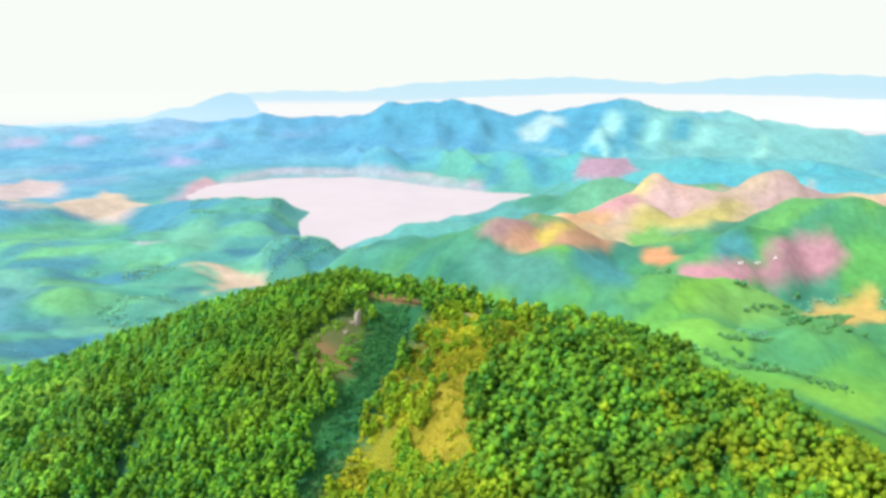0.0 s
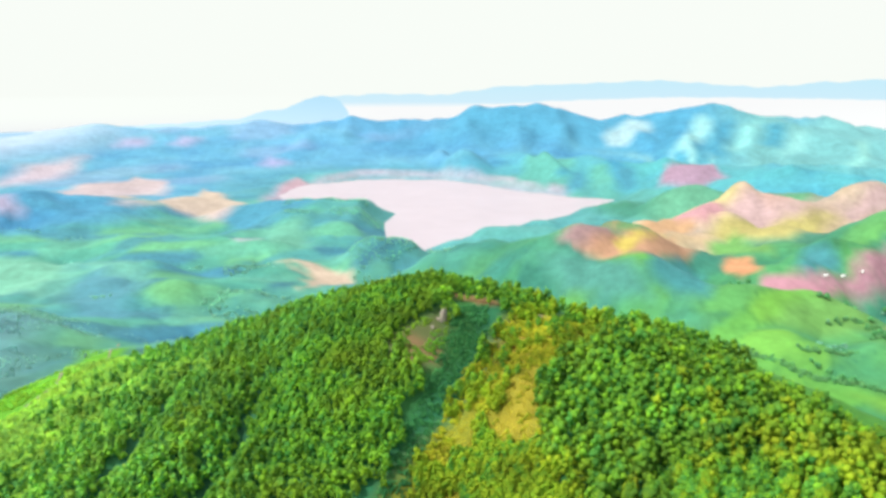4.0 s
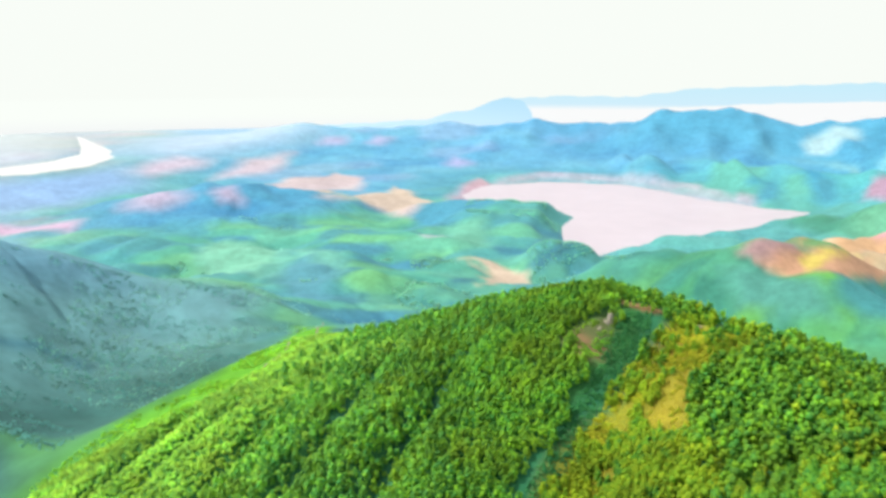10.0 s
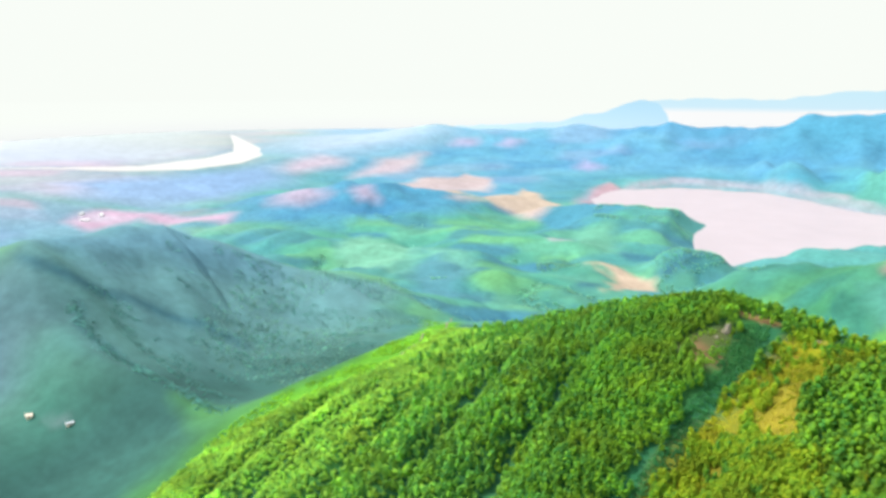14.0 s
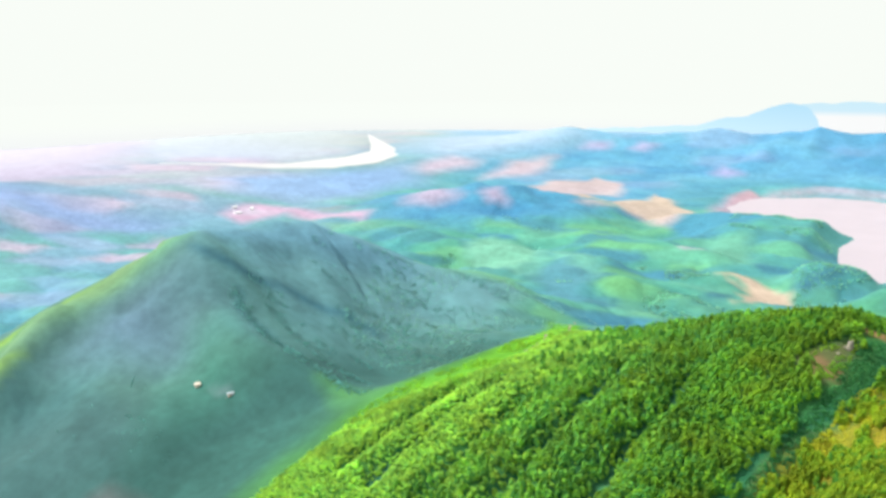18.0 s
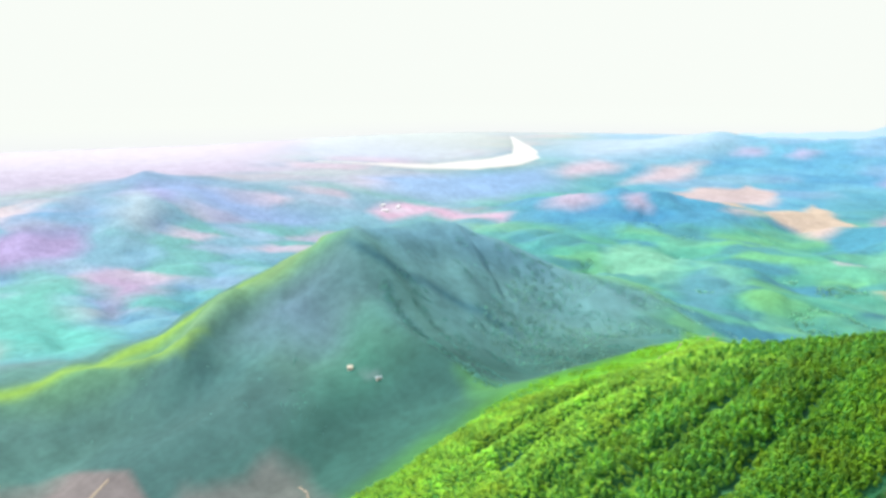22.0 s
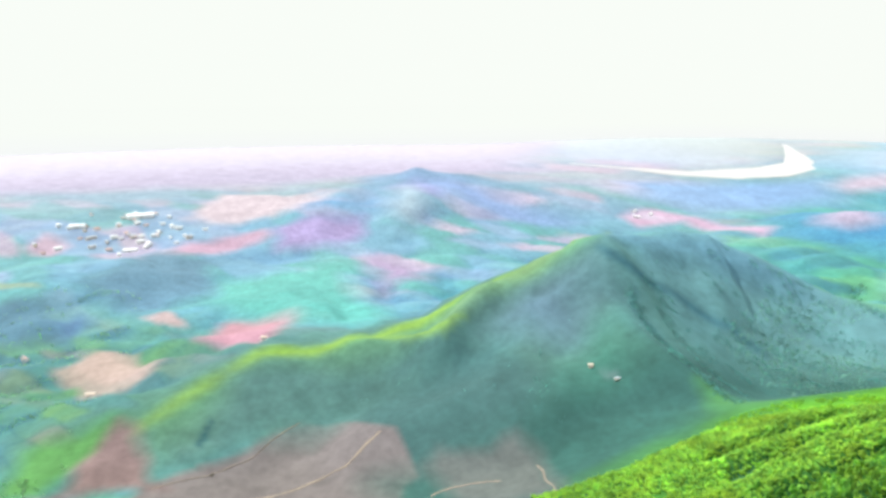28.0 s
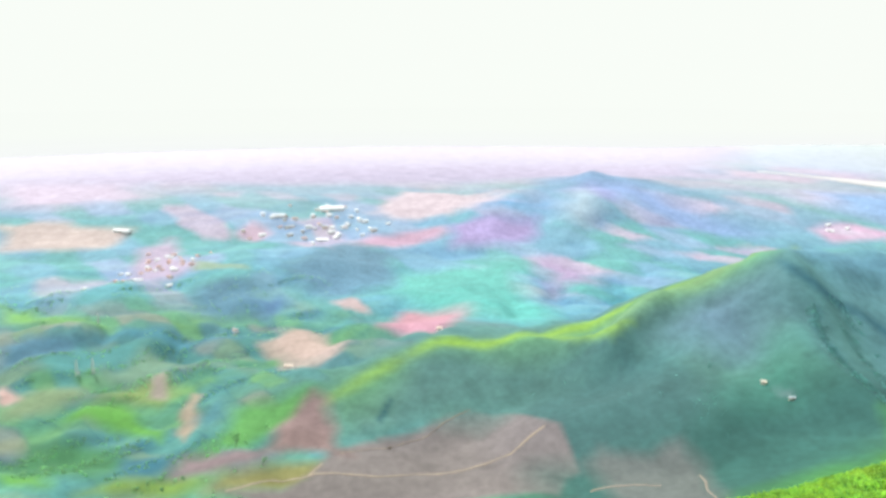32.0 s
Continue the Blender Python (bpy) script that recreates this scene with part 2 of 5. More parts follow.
# outlines on the near hill: the ravine, the bare rocky patch, the dry spur and the path below the crest trees
RAVINE = [(-28, 272), (-14, 280), (-13, 259), (-18, 243), (-22, 227), (-28, 210), (-34, 195), (-44, 135), (-64, 84), (-76, 92), (-57, 140), (-44, 189), (-40, 211), (-34, 226), (-33, 242), (-29, 256)]
ROCK = [(-53, 249), (-42, 262), (-34, 274), (-29, 256), (-31, 242), (-39, 234), (-49, 234)]
SPUR = [(-3, 272), (6, 286), (26, 282), (46, 254), (34, 236), (18, 231), (10, 222), (9, 208), (13, 189), (14, 170), (8, 150), (0, 112), (-24, 70), (-66, 80), (-47, 130), (-34, 190), (-22, 226), (-10, 258)]
CREST_PATH = [(-38, 289), (-25, 292), (-12, 293), (-7, 286), (-14, 281), (-26, 282), (-37, 284)]
COVER = {
    "valley": (0.074, 0.251, 0.229),
    "plantation": (0.028, 0.115, 0.026),
    "west_slope": (0.066, 0.166, 0.138),
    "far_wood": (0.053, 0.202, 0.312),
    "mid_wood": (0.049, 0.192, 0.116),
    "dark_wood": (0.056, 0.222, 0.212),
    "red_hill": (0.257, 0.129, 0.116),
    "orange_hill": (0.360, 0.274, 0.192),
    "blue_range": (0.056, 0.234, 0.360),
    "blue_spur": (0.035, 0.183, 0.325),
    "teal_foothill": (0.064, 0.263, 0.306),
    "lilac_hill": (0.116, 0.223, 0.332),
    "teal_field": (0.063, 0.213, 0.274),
}
MID = (60.0, -100.0)
MOSAICS = []    # outline, softness of the edge, size of the plots, colours of the plots


def mosaic(soft, size, outline, *colours):
    MOSAICS.append((outline, soft, size, colours))


def plots(x, y, size, colours):
    """A patchwork of plots, long and narrow, each of one colour."""
    u, v = (x * 0.8 + y * 0.6) / (1.7 * size), (y * 0.8 - x * 0.6) / (0.75 * size)
    u, v = u + 0.25 * grain(x, y, size, 81), v + 0.25 * grain(x, y, size, 82)
    i, j = np.floor(u), np.floor(v)
    best, second = np.full(x.shape, 9.0), np.full(x.shape, 9.0)
    tone_a, tone_b = np.zeros(x.shape, int), np.zeros(x.shape, int)
    for di in (-1, 0, 1):
        for dj in (-1, 0, 1):
            p, q = i + di, j + dj
            lot = np.abs(np.sin(p * 127.1 + q * 311.7) * 43758.5453) % 1
            lot2 = np.abs(np.sin(p * 269.5 + q * 183.3) * 24634.6345) % 1
            d = np.hypot(p + 0.15 + 0.7 * lot - u, q + 0.15 + 0.7 * lot2 - v)
            tone = (((lot * 7.31 + lot2 * 3.77) % 1) * len(colours)).astype(int)
            first = d < best
            second = np.where(first, best, np.minimum(second, d))
            tone_b = np.where(first, tone_a, np.where(d <= second, tone, tone_b))
            best, tone_a = np.where(first, d, best), np.where(first, tone, tone_a)
    f = np.clip(0.5 - (second - best) / 0.5, 0, 0.5)[..., None]
    table = np.array(colours)
    return table[tone_a] * (1 - f) + table[tone_b] * f, (second - best) * size


def folds_at(x, y):
    """Hollows and swells of the land, for painted shade and for groves; in the western valley they run in long bands.
    """
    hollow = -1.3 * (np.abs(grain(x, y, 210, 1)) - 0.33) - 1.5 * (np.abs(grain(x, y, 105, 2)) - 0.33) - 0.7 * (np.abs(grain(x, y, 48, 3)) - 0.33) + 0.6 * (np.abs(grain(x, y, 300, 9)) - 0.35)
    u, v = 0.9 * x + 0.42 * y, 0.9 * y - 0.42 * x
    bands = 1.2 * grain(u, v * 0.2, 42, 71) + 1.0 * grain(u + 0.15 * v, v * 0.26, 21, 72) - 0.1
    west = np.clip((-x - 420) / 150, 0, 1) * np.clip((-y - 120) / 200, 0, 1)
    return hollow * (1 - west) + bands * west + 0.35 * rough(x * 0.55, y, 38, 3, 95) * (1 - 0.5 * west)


PATCHES = []    # outline in the plan, colour with any haze or shade painted in, softness of the edge in metres


def patch(colour, soft, *outline):
    PATCHES.append((outline, colour, soft))


# patchwork of the valley and the plain; far plots paled and blued as painted haze
mosaic(150, 70, [(-1250, 250), (-300, 480), (-100, 900), (-280, 1300), (-480, 1800), (-1000, 1900), (-1500, 1200)], (0.052, 0.183, 0.198), (0.064, 0.251, 0.168), (0.105, 0.312, 0.145), (0.058, 0.224, 0.209), (0.085, 0.274, 0.178), (0.046, 0.174, 0.220))
mosaic(120, 60, [(130, 420), (900, 380), (1200, 800), (1000, 1150), (400, 1000), (100, 1000), (-150, 900), (-60, 600)], (0.049, 0.202, 0.071), (0.074, 0.257, 0.052), (0.101, 0.287, 0.041), (0.049, 0.202, 0.110), (0.064, 0.234, 0.074))
mosaic(150, 60, [(200, 1100), (420, 1180), (900, 1150), (1100, 1500), (600, 1500), (300, 1400)], (0.389, 0.277, 0.197), (0.332, 0.299, 0.116), (0.367, 0.229, 0.188), (0.139, 0.263, 0.101), (0.353, 0.268, 0.160))
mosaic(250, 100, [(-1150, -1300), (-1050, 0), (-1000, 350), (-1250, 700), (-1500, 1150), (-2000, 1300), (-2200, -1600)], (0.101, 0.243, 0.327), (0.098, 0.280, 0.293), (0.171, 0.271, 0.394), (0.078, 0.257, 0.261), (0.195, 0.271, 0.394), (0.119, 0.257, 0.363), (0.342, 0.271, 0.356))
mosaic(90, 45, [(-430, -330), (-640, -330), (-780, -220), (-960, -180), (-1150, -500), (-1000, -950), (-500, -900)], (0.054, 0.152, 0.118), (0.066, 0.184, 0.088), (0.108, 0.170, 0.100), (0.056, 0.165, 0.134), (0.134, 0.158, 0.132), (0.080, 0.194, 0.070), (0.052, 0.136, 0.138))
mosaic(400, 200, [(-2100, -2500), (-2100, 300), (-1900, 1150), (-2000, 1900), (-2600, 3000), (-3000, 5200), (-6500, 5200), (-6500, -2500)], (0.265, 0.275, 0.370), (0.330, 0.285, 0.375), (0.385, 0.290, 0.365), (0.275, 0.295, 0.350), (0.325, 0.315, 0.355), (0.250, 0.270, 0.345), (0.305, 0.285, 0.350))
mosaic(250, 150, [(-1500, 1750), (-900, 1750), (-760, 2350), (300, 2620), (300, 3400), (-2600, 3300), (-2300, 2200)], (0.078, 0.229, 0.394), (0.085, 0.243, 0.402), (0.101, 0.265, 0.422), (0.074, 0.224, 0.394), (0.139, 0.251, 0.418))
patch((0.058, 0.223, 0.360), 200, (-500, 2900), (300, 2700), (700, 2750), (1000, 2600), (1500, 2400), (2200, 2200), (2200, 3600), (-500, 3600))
# sand, fields and bare soil round the lake
patch((0.367, 0.319, 0.333), 30.6206, (-1201, 1951), (-1211, 2134), (-1085, 2051), (-1022, 1873), (-1136, 1841))
patch((0.367, 0.299, 0.266), 25.9595, (-965, 1559), (-839, 1673), (-919, 1951), (-861, 1923), (-723, 1636), (-633, 1544), (-698, 1507), (-877, 1619), (-938, 1510))
patch((0.386, 0.304, 0.365), 11.3474, (-529, 1214), (-489, 1225), (-480, 1211), (-512, 1195))
patch((0.363, 0.283, 0.193), 10.0399, (-385, 1089), (-309, 1083), (-275, 1069), (-295, 1062), (-316, 1013), (-347, 1033), (-337, 1069))
patch((0.360, 0.287, 0.354), 40.2424, (-599, 1605), (-754, 2167), (-702, 2272), (-680, 2088), (-569, 1590))
patch((0.352, 0.287, 0.367), 26.4, (-598, 1566), (-742, 2081), (-694, 2306), (-579, 2439), (-278, 2474), (-43, 2289), (128, 2139), (130, 2177), (-44, 2326), (-279, 2487), (-586, 2470), (-702, 2337), (-768, 2112))
patch((0.268, 0.275, 0.352), 30.4318, (-277, 2467), (-43, 2270), (127, 2127), (109, 2102), (-41, 2184), (-252, 2407))
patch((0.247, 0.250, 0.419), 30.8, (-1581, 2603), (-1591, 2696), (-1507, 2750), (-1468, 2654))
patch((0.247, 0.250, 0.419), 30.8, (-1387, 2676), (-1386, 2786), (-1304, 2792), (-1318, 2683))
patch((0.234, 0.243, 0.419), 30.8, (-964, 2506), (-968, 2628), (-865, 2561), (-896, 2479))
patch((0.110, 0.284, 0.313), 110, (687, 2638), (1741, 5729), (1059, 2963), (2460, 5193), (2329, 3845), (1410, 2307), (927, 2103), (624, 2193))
# pale crags, shade of the gullies painted dark, and wooded knolls of the blue range
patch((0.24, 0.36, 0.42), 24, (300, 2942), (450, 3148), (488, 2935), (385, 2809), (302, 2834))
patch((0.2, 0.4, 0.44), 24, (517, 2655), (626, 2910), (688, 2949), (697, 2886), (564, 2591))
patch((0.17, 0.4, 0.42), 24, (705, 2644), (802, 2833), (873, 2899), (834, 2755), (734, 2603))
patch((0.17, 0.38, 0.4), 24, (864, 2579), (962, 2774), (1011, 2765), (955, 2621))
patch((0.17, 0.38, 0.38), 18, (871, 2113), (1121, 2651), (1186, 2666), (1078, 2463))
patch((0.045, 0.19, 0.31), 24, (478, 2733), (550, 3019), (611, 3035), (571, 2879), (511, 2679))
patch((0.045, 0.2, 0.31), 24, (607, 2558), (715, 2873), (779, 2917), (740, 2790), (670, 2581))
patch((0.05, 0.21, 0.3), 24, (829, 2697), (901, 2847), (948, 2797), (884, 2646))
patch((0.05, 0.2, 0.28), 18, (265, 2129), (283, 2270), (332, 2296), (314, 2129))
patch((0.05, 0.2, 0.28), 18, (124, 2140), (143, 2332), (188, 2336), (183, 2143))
patch((0.08, 0.28, 0.26), 18, (-38, 2287), (-3, 2445), (100, 2693), (148, 2427), (84, 2211))
patch((0.08, 0.28, 0.25), 18, (185, 2174), (208, 2362), (265, 2305), (258, 2150))
patch((0.058, 0.200, 0.150), 14, (31, 878), (82, 888), (136, 821), (142, 768), (100, 782), (50, 812))
patch((0.27, 0.18, 0.25), 12, (375, 2075), (410, 2200), (480, 2260), (565, 2200), (570, 2110), (480, 2040))
patch((0.092, 0.265, 0.160), 30, (280, 1500), (420, 1500), (450, 1590), (360, 1640), (280, 1600))
patch((0.25, 0.16, 0.15), 6, (39, 907), (115, 942), (125, 924), (82, 892), (53, 895))
patch((0.36, 0.16, 0.13), 4, (64, 891), (89, 898), (125, 927), (128, 920), (89, 890))
patch((0.33, 0.19, 0.11), 7, (82, 888), (128, 917), (167, 940), (231, 1106), (242, 982), (161, 852))
patch((0.38, 0.3, 0.07), 4, (127, 908), (167, 937), (223, 1110), (163, 911), (134, 860))
patch((0.37, 0.23, 0.12), 5, (130, 935), (261, 1491), (257, 1173), (211, 1140))
patch((0.37, 0.2, 0.2), 6, (230, 1201), (316, 1338), (361, 1276), (288, 1171))
patch((0.34, 0.24, 0.218), 14, (359, 1290), (384, 1299), (425, 1306), (448, 1281), (523, 1277), (551, 1281), (576, 1299), (602, 1297), (873, 1728), (660, 1275), (569, 1246), (495, 1248), (426, 1235), (310, 1169))
patch((0.33, 0.29, 0.10), 14, (288, 1126), (313, 1161), (417, 1233), (513, 1245), (529, 1237), (391, 1053), (349, 1072))
patch((0.11, 0.26, 0.07), 9, (280, 1092), (333, 1131), (344, 980), (341, 957), (284, 980))
patch((0.045, 0.18, 0.18), 8, (336, 881), (373, 958), (386, 939), (396, 907), (395, 891), (346, 869))
patch((0.43, 0.21, 0.1), 6, (262, 935), (280, 965), (308, 958), (298, 897), (275, 890))
patch((0.33, 0.17, 0.19), 5, (256, 774), (299, 878), (357, 871), (400, 885), (398, 877), (317, 797))
patch((0.31, 0.165, 0.19), 6, (350, 868), (365, 876), (413, 890), (470, 900), (458, 884), (400, 868))
patch((0.3, 0.16, 0.18), 8, (423, 904), (476, 941), (508, 930), (520, 906), (503, 899), (438, 885), (405, 893))
patch((0.042, 0.18, 0.17), 8, (138, 813), (204, 930), (233, 906), (204, 758), (173, 771))
patch((0.115, 0.285, 0.04), 8, (284, 582), (320, 575), (369, 567), (329, 500))
patch((0.12, 0.31, 0.05), 8, (211, 664), (229, 690), (261, 669), (271, 638), (237, 631))
patch((0.11, 0.26, 0.06), 10, (264, 727), (324, 776), (399, 855), (374, 742), (301, 713))
patch((0.4, 0.28, 0.08), 6, (384, 740), (465, 859), (539, 856), (455, 717), (390, 685))
# shade at the feet of the knolls painted dark, bare sand and fields between them
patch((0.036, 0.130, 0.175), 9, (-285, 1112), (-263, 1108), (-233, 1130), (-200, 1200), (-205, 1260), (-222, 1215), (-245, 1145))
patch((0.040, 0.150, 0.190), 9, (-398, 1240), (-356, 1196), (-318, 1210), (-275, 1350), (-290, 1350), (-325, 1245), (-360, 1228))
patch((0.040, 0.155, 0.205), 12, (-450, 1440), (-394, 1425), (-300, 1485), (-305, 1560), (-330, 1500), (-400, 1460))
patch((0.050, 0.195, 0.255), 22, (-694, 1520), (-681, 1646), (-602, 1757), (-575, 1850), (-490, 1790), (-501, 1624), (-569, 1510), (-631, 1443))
patch((0.100, 0.290, 0.195), 20, (-521, 1270), (-525, 1440), (-460, 1430), (-410, 1296), (-424, 1190))
patch((0.385, 0.300, 0.215), 7, (-415, 1106), (-380, 1121), (-350, 1121), (-278, 1099), (-265, 1068), (-295, 1035), (-325, 964), (-325, 1031), (-349, 1088))
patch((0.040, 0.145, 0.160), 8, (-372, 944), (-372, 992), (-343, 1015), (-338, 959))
patch((0.375, 0.300, 0.235), 12, (-1159, 1783), (-1111, 1856), (-982, 1782), (-884, 1825), (-947, 2050), (-832, 1865), (-741, 1812), (-721, 1743), (-764, 1657), (-730, 1560), (-881, 1620), (-998, 1660))
patch((0.385, 0.310, 0.330), 16, (-1348, 2047), (-1269, 2108), (-1278, 2240), (-1124, 2129), (-1101, 2003), (-1221, 1860))
patch((0.380, 0.255, 0.310), 10, (-714, 1891), (-764, 2115), (-752, 2291), (-705, 2260), (-735, 2060), (-690, 1890))
# the plain to the north-west
patch((0.392, 0.250, 0.340), 25.2486, (-1600, 871), (-1644, 965), (-1632, 1017), (-1550, 1066), (-1298, 1106), (-1270, 1045), (-1526, 1015), (-1512, 861))
patch((0.390, 0.327, 0.400), 14.6618, (-1585, 881), (-1629, 954), (-1572, 1004), (-1552, 944))
patch((0.358, 0.304, 0.385), 48.4, (-1781, 1744), (-1871, 1927), (-1900, 2119), (-1782, 2146), (-1726, 2042), (-1731, 1773))
patch((0.358, 0.300, 0.371), 39.6, (-1562, 1897), (-1625, 2080), (-1676, 2262), (-1575, 2439), (-1529, 2323), (-1511, 2137))
patch((0.358, 0.293, 0.312), 30.8, (-1357, 1875), (-1343, 2066), (-1175, 2177), (-1093, 2062), (-1123, 1713))
patch((0.301, 0.266, 0.340), 36.2842, (-1257, 1196), (-1453, 1468), (-1222, 1324), (-1169, 1303), (-1187, 1218))
patch((0.301, 0.265, 0.338), 24.5408, (-1118, 1329), (-1125, 1411), (-1039, 1340), (-1074, 1306))
patch((0.125, 0.317, 0.211), 20.7316, (-624, 584), (-930, 1086), (-723, 1071), (-645, 842), (-797, 853))
patch((0.068, 0.205, 0.226), 16, (-625, 846), (-690, 1059), (-529, 882), (-486, 754), (-521, 719))
patch((0.108, 0.305, 0.225), 18, (-642, 837), (-720, 1045), (-619, 1067), (-532, 887), (-685, 1009), (-619, 836))
patch((0.367, 0.315, 0.402), 84.738, (-2009, 1066), (-1947, 1210), (-1797, 1320), (-1766, 1201), (-1843, 965))
# round the lilac hill and the western fields
patch((0.365, 0.227, 0.300), 22.0405, (-1461, -311), (-1603, -252), (-1643, -85), (-1594, -78), (-1515, -181))
patch((0.249, 0.199, 0.369), 24, (-1500, -68), (-1640, -60), (-1677, 60), (-1675, 160), (-1500, 115))
patch((0.262, 0.200, 0.300), 34, (-1363, 97), (-1408, 147), (-1210, 189), (-1194, 97))
patch((0.240, 0.238, 0.419), 47.4109, (-1917, 290), (-2053, 414), (-1950, 491), (-1816, 412), (-1816, 313))
# bluer northern flank of the lilac hill, its shading painted in
patch((0.150, 0.233, 0.402), 74.0983, (-2075, 400), (-2061, 545), (-1804, 614), (-1579, 704), (-1603, 587), (-1683, 483), (-1823, 430))
patch((0.099, 0.242, 0.391), 69.8621, (-1713, -31), (-1817, 88), (-1872, 228), (-1800, 265), (-1711, 202), (-1675, 97))
patch((0.237, 0.327, 0.372), 44.1124, (-1867, 284), (-1958, 367), (-1708, 321), (-1610, 264), (-1670, 243))
patch((0.383, 0.329, 0.360), 35.7288, (-1789, -266), (-1955, -135), (-1925, 127), (-1736, 22), (-1733, -173))
patch((0.340, 0.184, 0.202), 16.2681, (-880, -235), (-1030, -205), (-1032, -112), (-1030, -26), (-955, -100), (-810, -165))
patch((0.255, 0.222, 0.175), 9, (-902, -414), (-922, -385), (-953, -354), (-801, -284), (-747, -311), (-763, -362))
patch((0.355, 0.276, 0.255), 7.19046, (-1100, -327), (-1118, -285), (-1044, -256), (-1065, -299))
patch((0.085, 0.310, 0.262), 36, (-1299, -210), (-1365, 65), (-834, 14), (-933, -68), (-1140, -212))
patch((0.076, 0.178, 0.238), 40.3492, (-1333, -432), (-1341, -343), (-1303, -241), (-1229, -222), (-1128, -320), (-1222, -408))
patch((0.082, 0.182, 0.245), 30, (-1293, -412), (-1536, -376), (-1481, -278), (-1464, -190), (-1285, -226), (-1146, -334))
patch((0.070, 0.165, 0.212), 26, (-1192, -594), (-1223, -540), (-1196, -474), (-1068, -440), (-1040, -480), (-1048, -556))
patch((0.062, 0.140, 0.225), 16, (-1109, -464), (-1143, -421), (-1100, -401), (-1049, -432))
patch((0.180, 0.262, 0.180), 8, (-1383, -642), (-1278, -508), (-1247, -497), (-1318, -626))
patch((0.388, 0.318, 0.340), 22, (-1867, -236), (-2100, -160), (-1947, 15), (-2000, 100), (-1747, -58), (-1739, -221))
patch((0.378, 0.307, 0.273), 25.6477, (-1732, -1204), (-1741, -1027), (-1699, -860), (-1569, -870), (-1543, -1112))
patch((0.367, 0.308, 0.380), 66, (-2388, -1526), (-2403, -1124), (-2028, -931), (-1881, -1126), (-1894, -1281))
patch((0.304, 0.251, 0.325), 21.5352, (-1340, -756), (-1539, -784), (-1607, -738), (-1359, -633), (-1265, -654), (-1272, -723))
patch((0.347, 0.251, 0.306), 16.9833, (-1656, -612), (-1741, -571), (-1656, -515), (-1593, -546))
patch((0.062, 0.150, 0.190), 18, (-871, -782), (-908, -751), (-887, -667), (-906, -635), (-852, -662), (-800, -744))
patch((0.053, 0.173, 0.200), 18.2225, (-869, -661), (-915, -646), (-938, -561), (-975, -467), (-903, -469), (-898, -567))
patch((0.060, 0.193, 0.174), 13.1639, (-789, -695), (-850, -662), (-882, -579), (-821, -574), (-764, -641))
patch((0.113, 0.200, 0.132), 14.4636, (-768, -600), (-851, -569), (-812, -449), (-751, -406), (-819, -506), (-755, -560))
patch((0.144, 0.213, 0.070), 14, (-708, -580), (-742, -563), (-779, -518), (-715, -485), (-695, -500))
patch((0.226, 0.198, 0.159), 6, (-712, -524), (-769, -533), (-790, -521), (-708, -502))
patch((0.235, 0.200, 0.140), 5, (-605, -461), (-709, -469), (-702, -457), (-624, -439), (-579, -441))
patch((0.055, 0.158, 0.161), 10, (-625, -444), (-654, -438), (-677, -421), (-619, -411), (-601, -426))
patch((0.145, 0.209, 0.109), 14.2865, (-675, -682), (-717, -682), (-742, -612), (-717, -589), (-680, -628), (-654, -673))
patch((0.078, 0.226, 0.042), 9, (-653, -608), (-696, -597), (-692, -548), (-608, -471), (-592, -475), (-630, -525), (-657, -581))
patch((0.042, 0.142, 0.058), 14, (-550, -620), (-612, -616), (-582, -519), (-550, -496), (-514, -516), (-534, -580))
patch((0.029, 0.113, 0.135), 10, (-514, -495), (-554, -500), (-548, -450), (-531, -439), (-500, -462))
patch((0.074, 0.213, 0.055), 14, (-550, -408), (-626, -397), (-669, -325), (-649, -283), (-604, -305), (-584, -340), (-544, -369))
patch((0.028, 0.117, 0.097), 9, (-531, -373), (-573, -345), (-585, -322), (-565, -322), (-539, -346))
patch((0.160, 0.122, 0.118), 12, (-502, -442), (-541, -437), (-542, -380), (-538, -334), (-507, -363))
patch((0.123, 0.208, 0.041), 12, (-488, -517), (-506, -492), (-499, -420), (-491, -402), (-471, -428))
patch((0.170, 0.168, 0.060), 12, (-475, -399), (-498, -383), (-522, -332), (-515, -286), (-499, -274), (-473, -315))
patch((0.075, 0.214, 0.035), 12, (-513, -603), (-537, -609), (-531, -573), (-499, -548), (-498, -563))
patch((0.330, 0.255, 0.205), 10, (-904, -400), (-927, -387), (-942, -348), (-800, -292), (-775, -302), (-815, -353))
patch((0.337, 0.234, 0.195), 5.28977, (-752, -722), (-725, -686), (-707, -671), (-698, -694))
patch((0.130, 0.290, 0.082), 18.0195, (-1098, -893), (-1018, -745), (-929, -657), (-985, -750), (-1014, -852))
# eastern face of the western hill, painted lighter as haze lifts its shade
patch((0.100, 0.228, 0.212), 30, (-700, 262), (-640, 250), (-520, 230), (-400, 240), (-400, 420), (-520, 660), (-640, 590), (-750, 490), (-712, 330))
patch((0.102, 0.230, 0.258), 30, (-700, 262), (-690, 330), (-740, 480), (-640, 570), (-600, 540), (-650, 460), (-630, 330), (-640, 262))
patch((0.070, 0.176, 0.150), 45, (-530, 250), (-400, 235), (-380, 430), (-470, 570), (-540, 420))
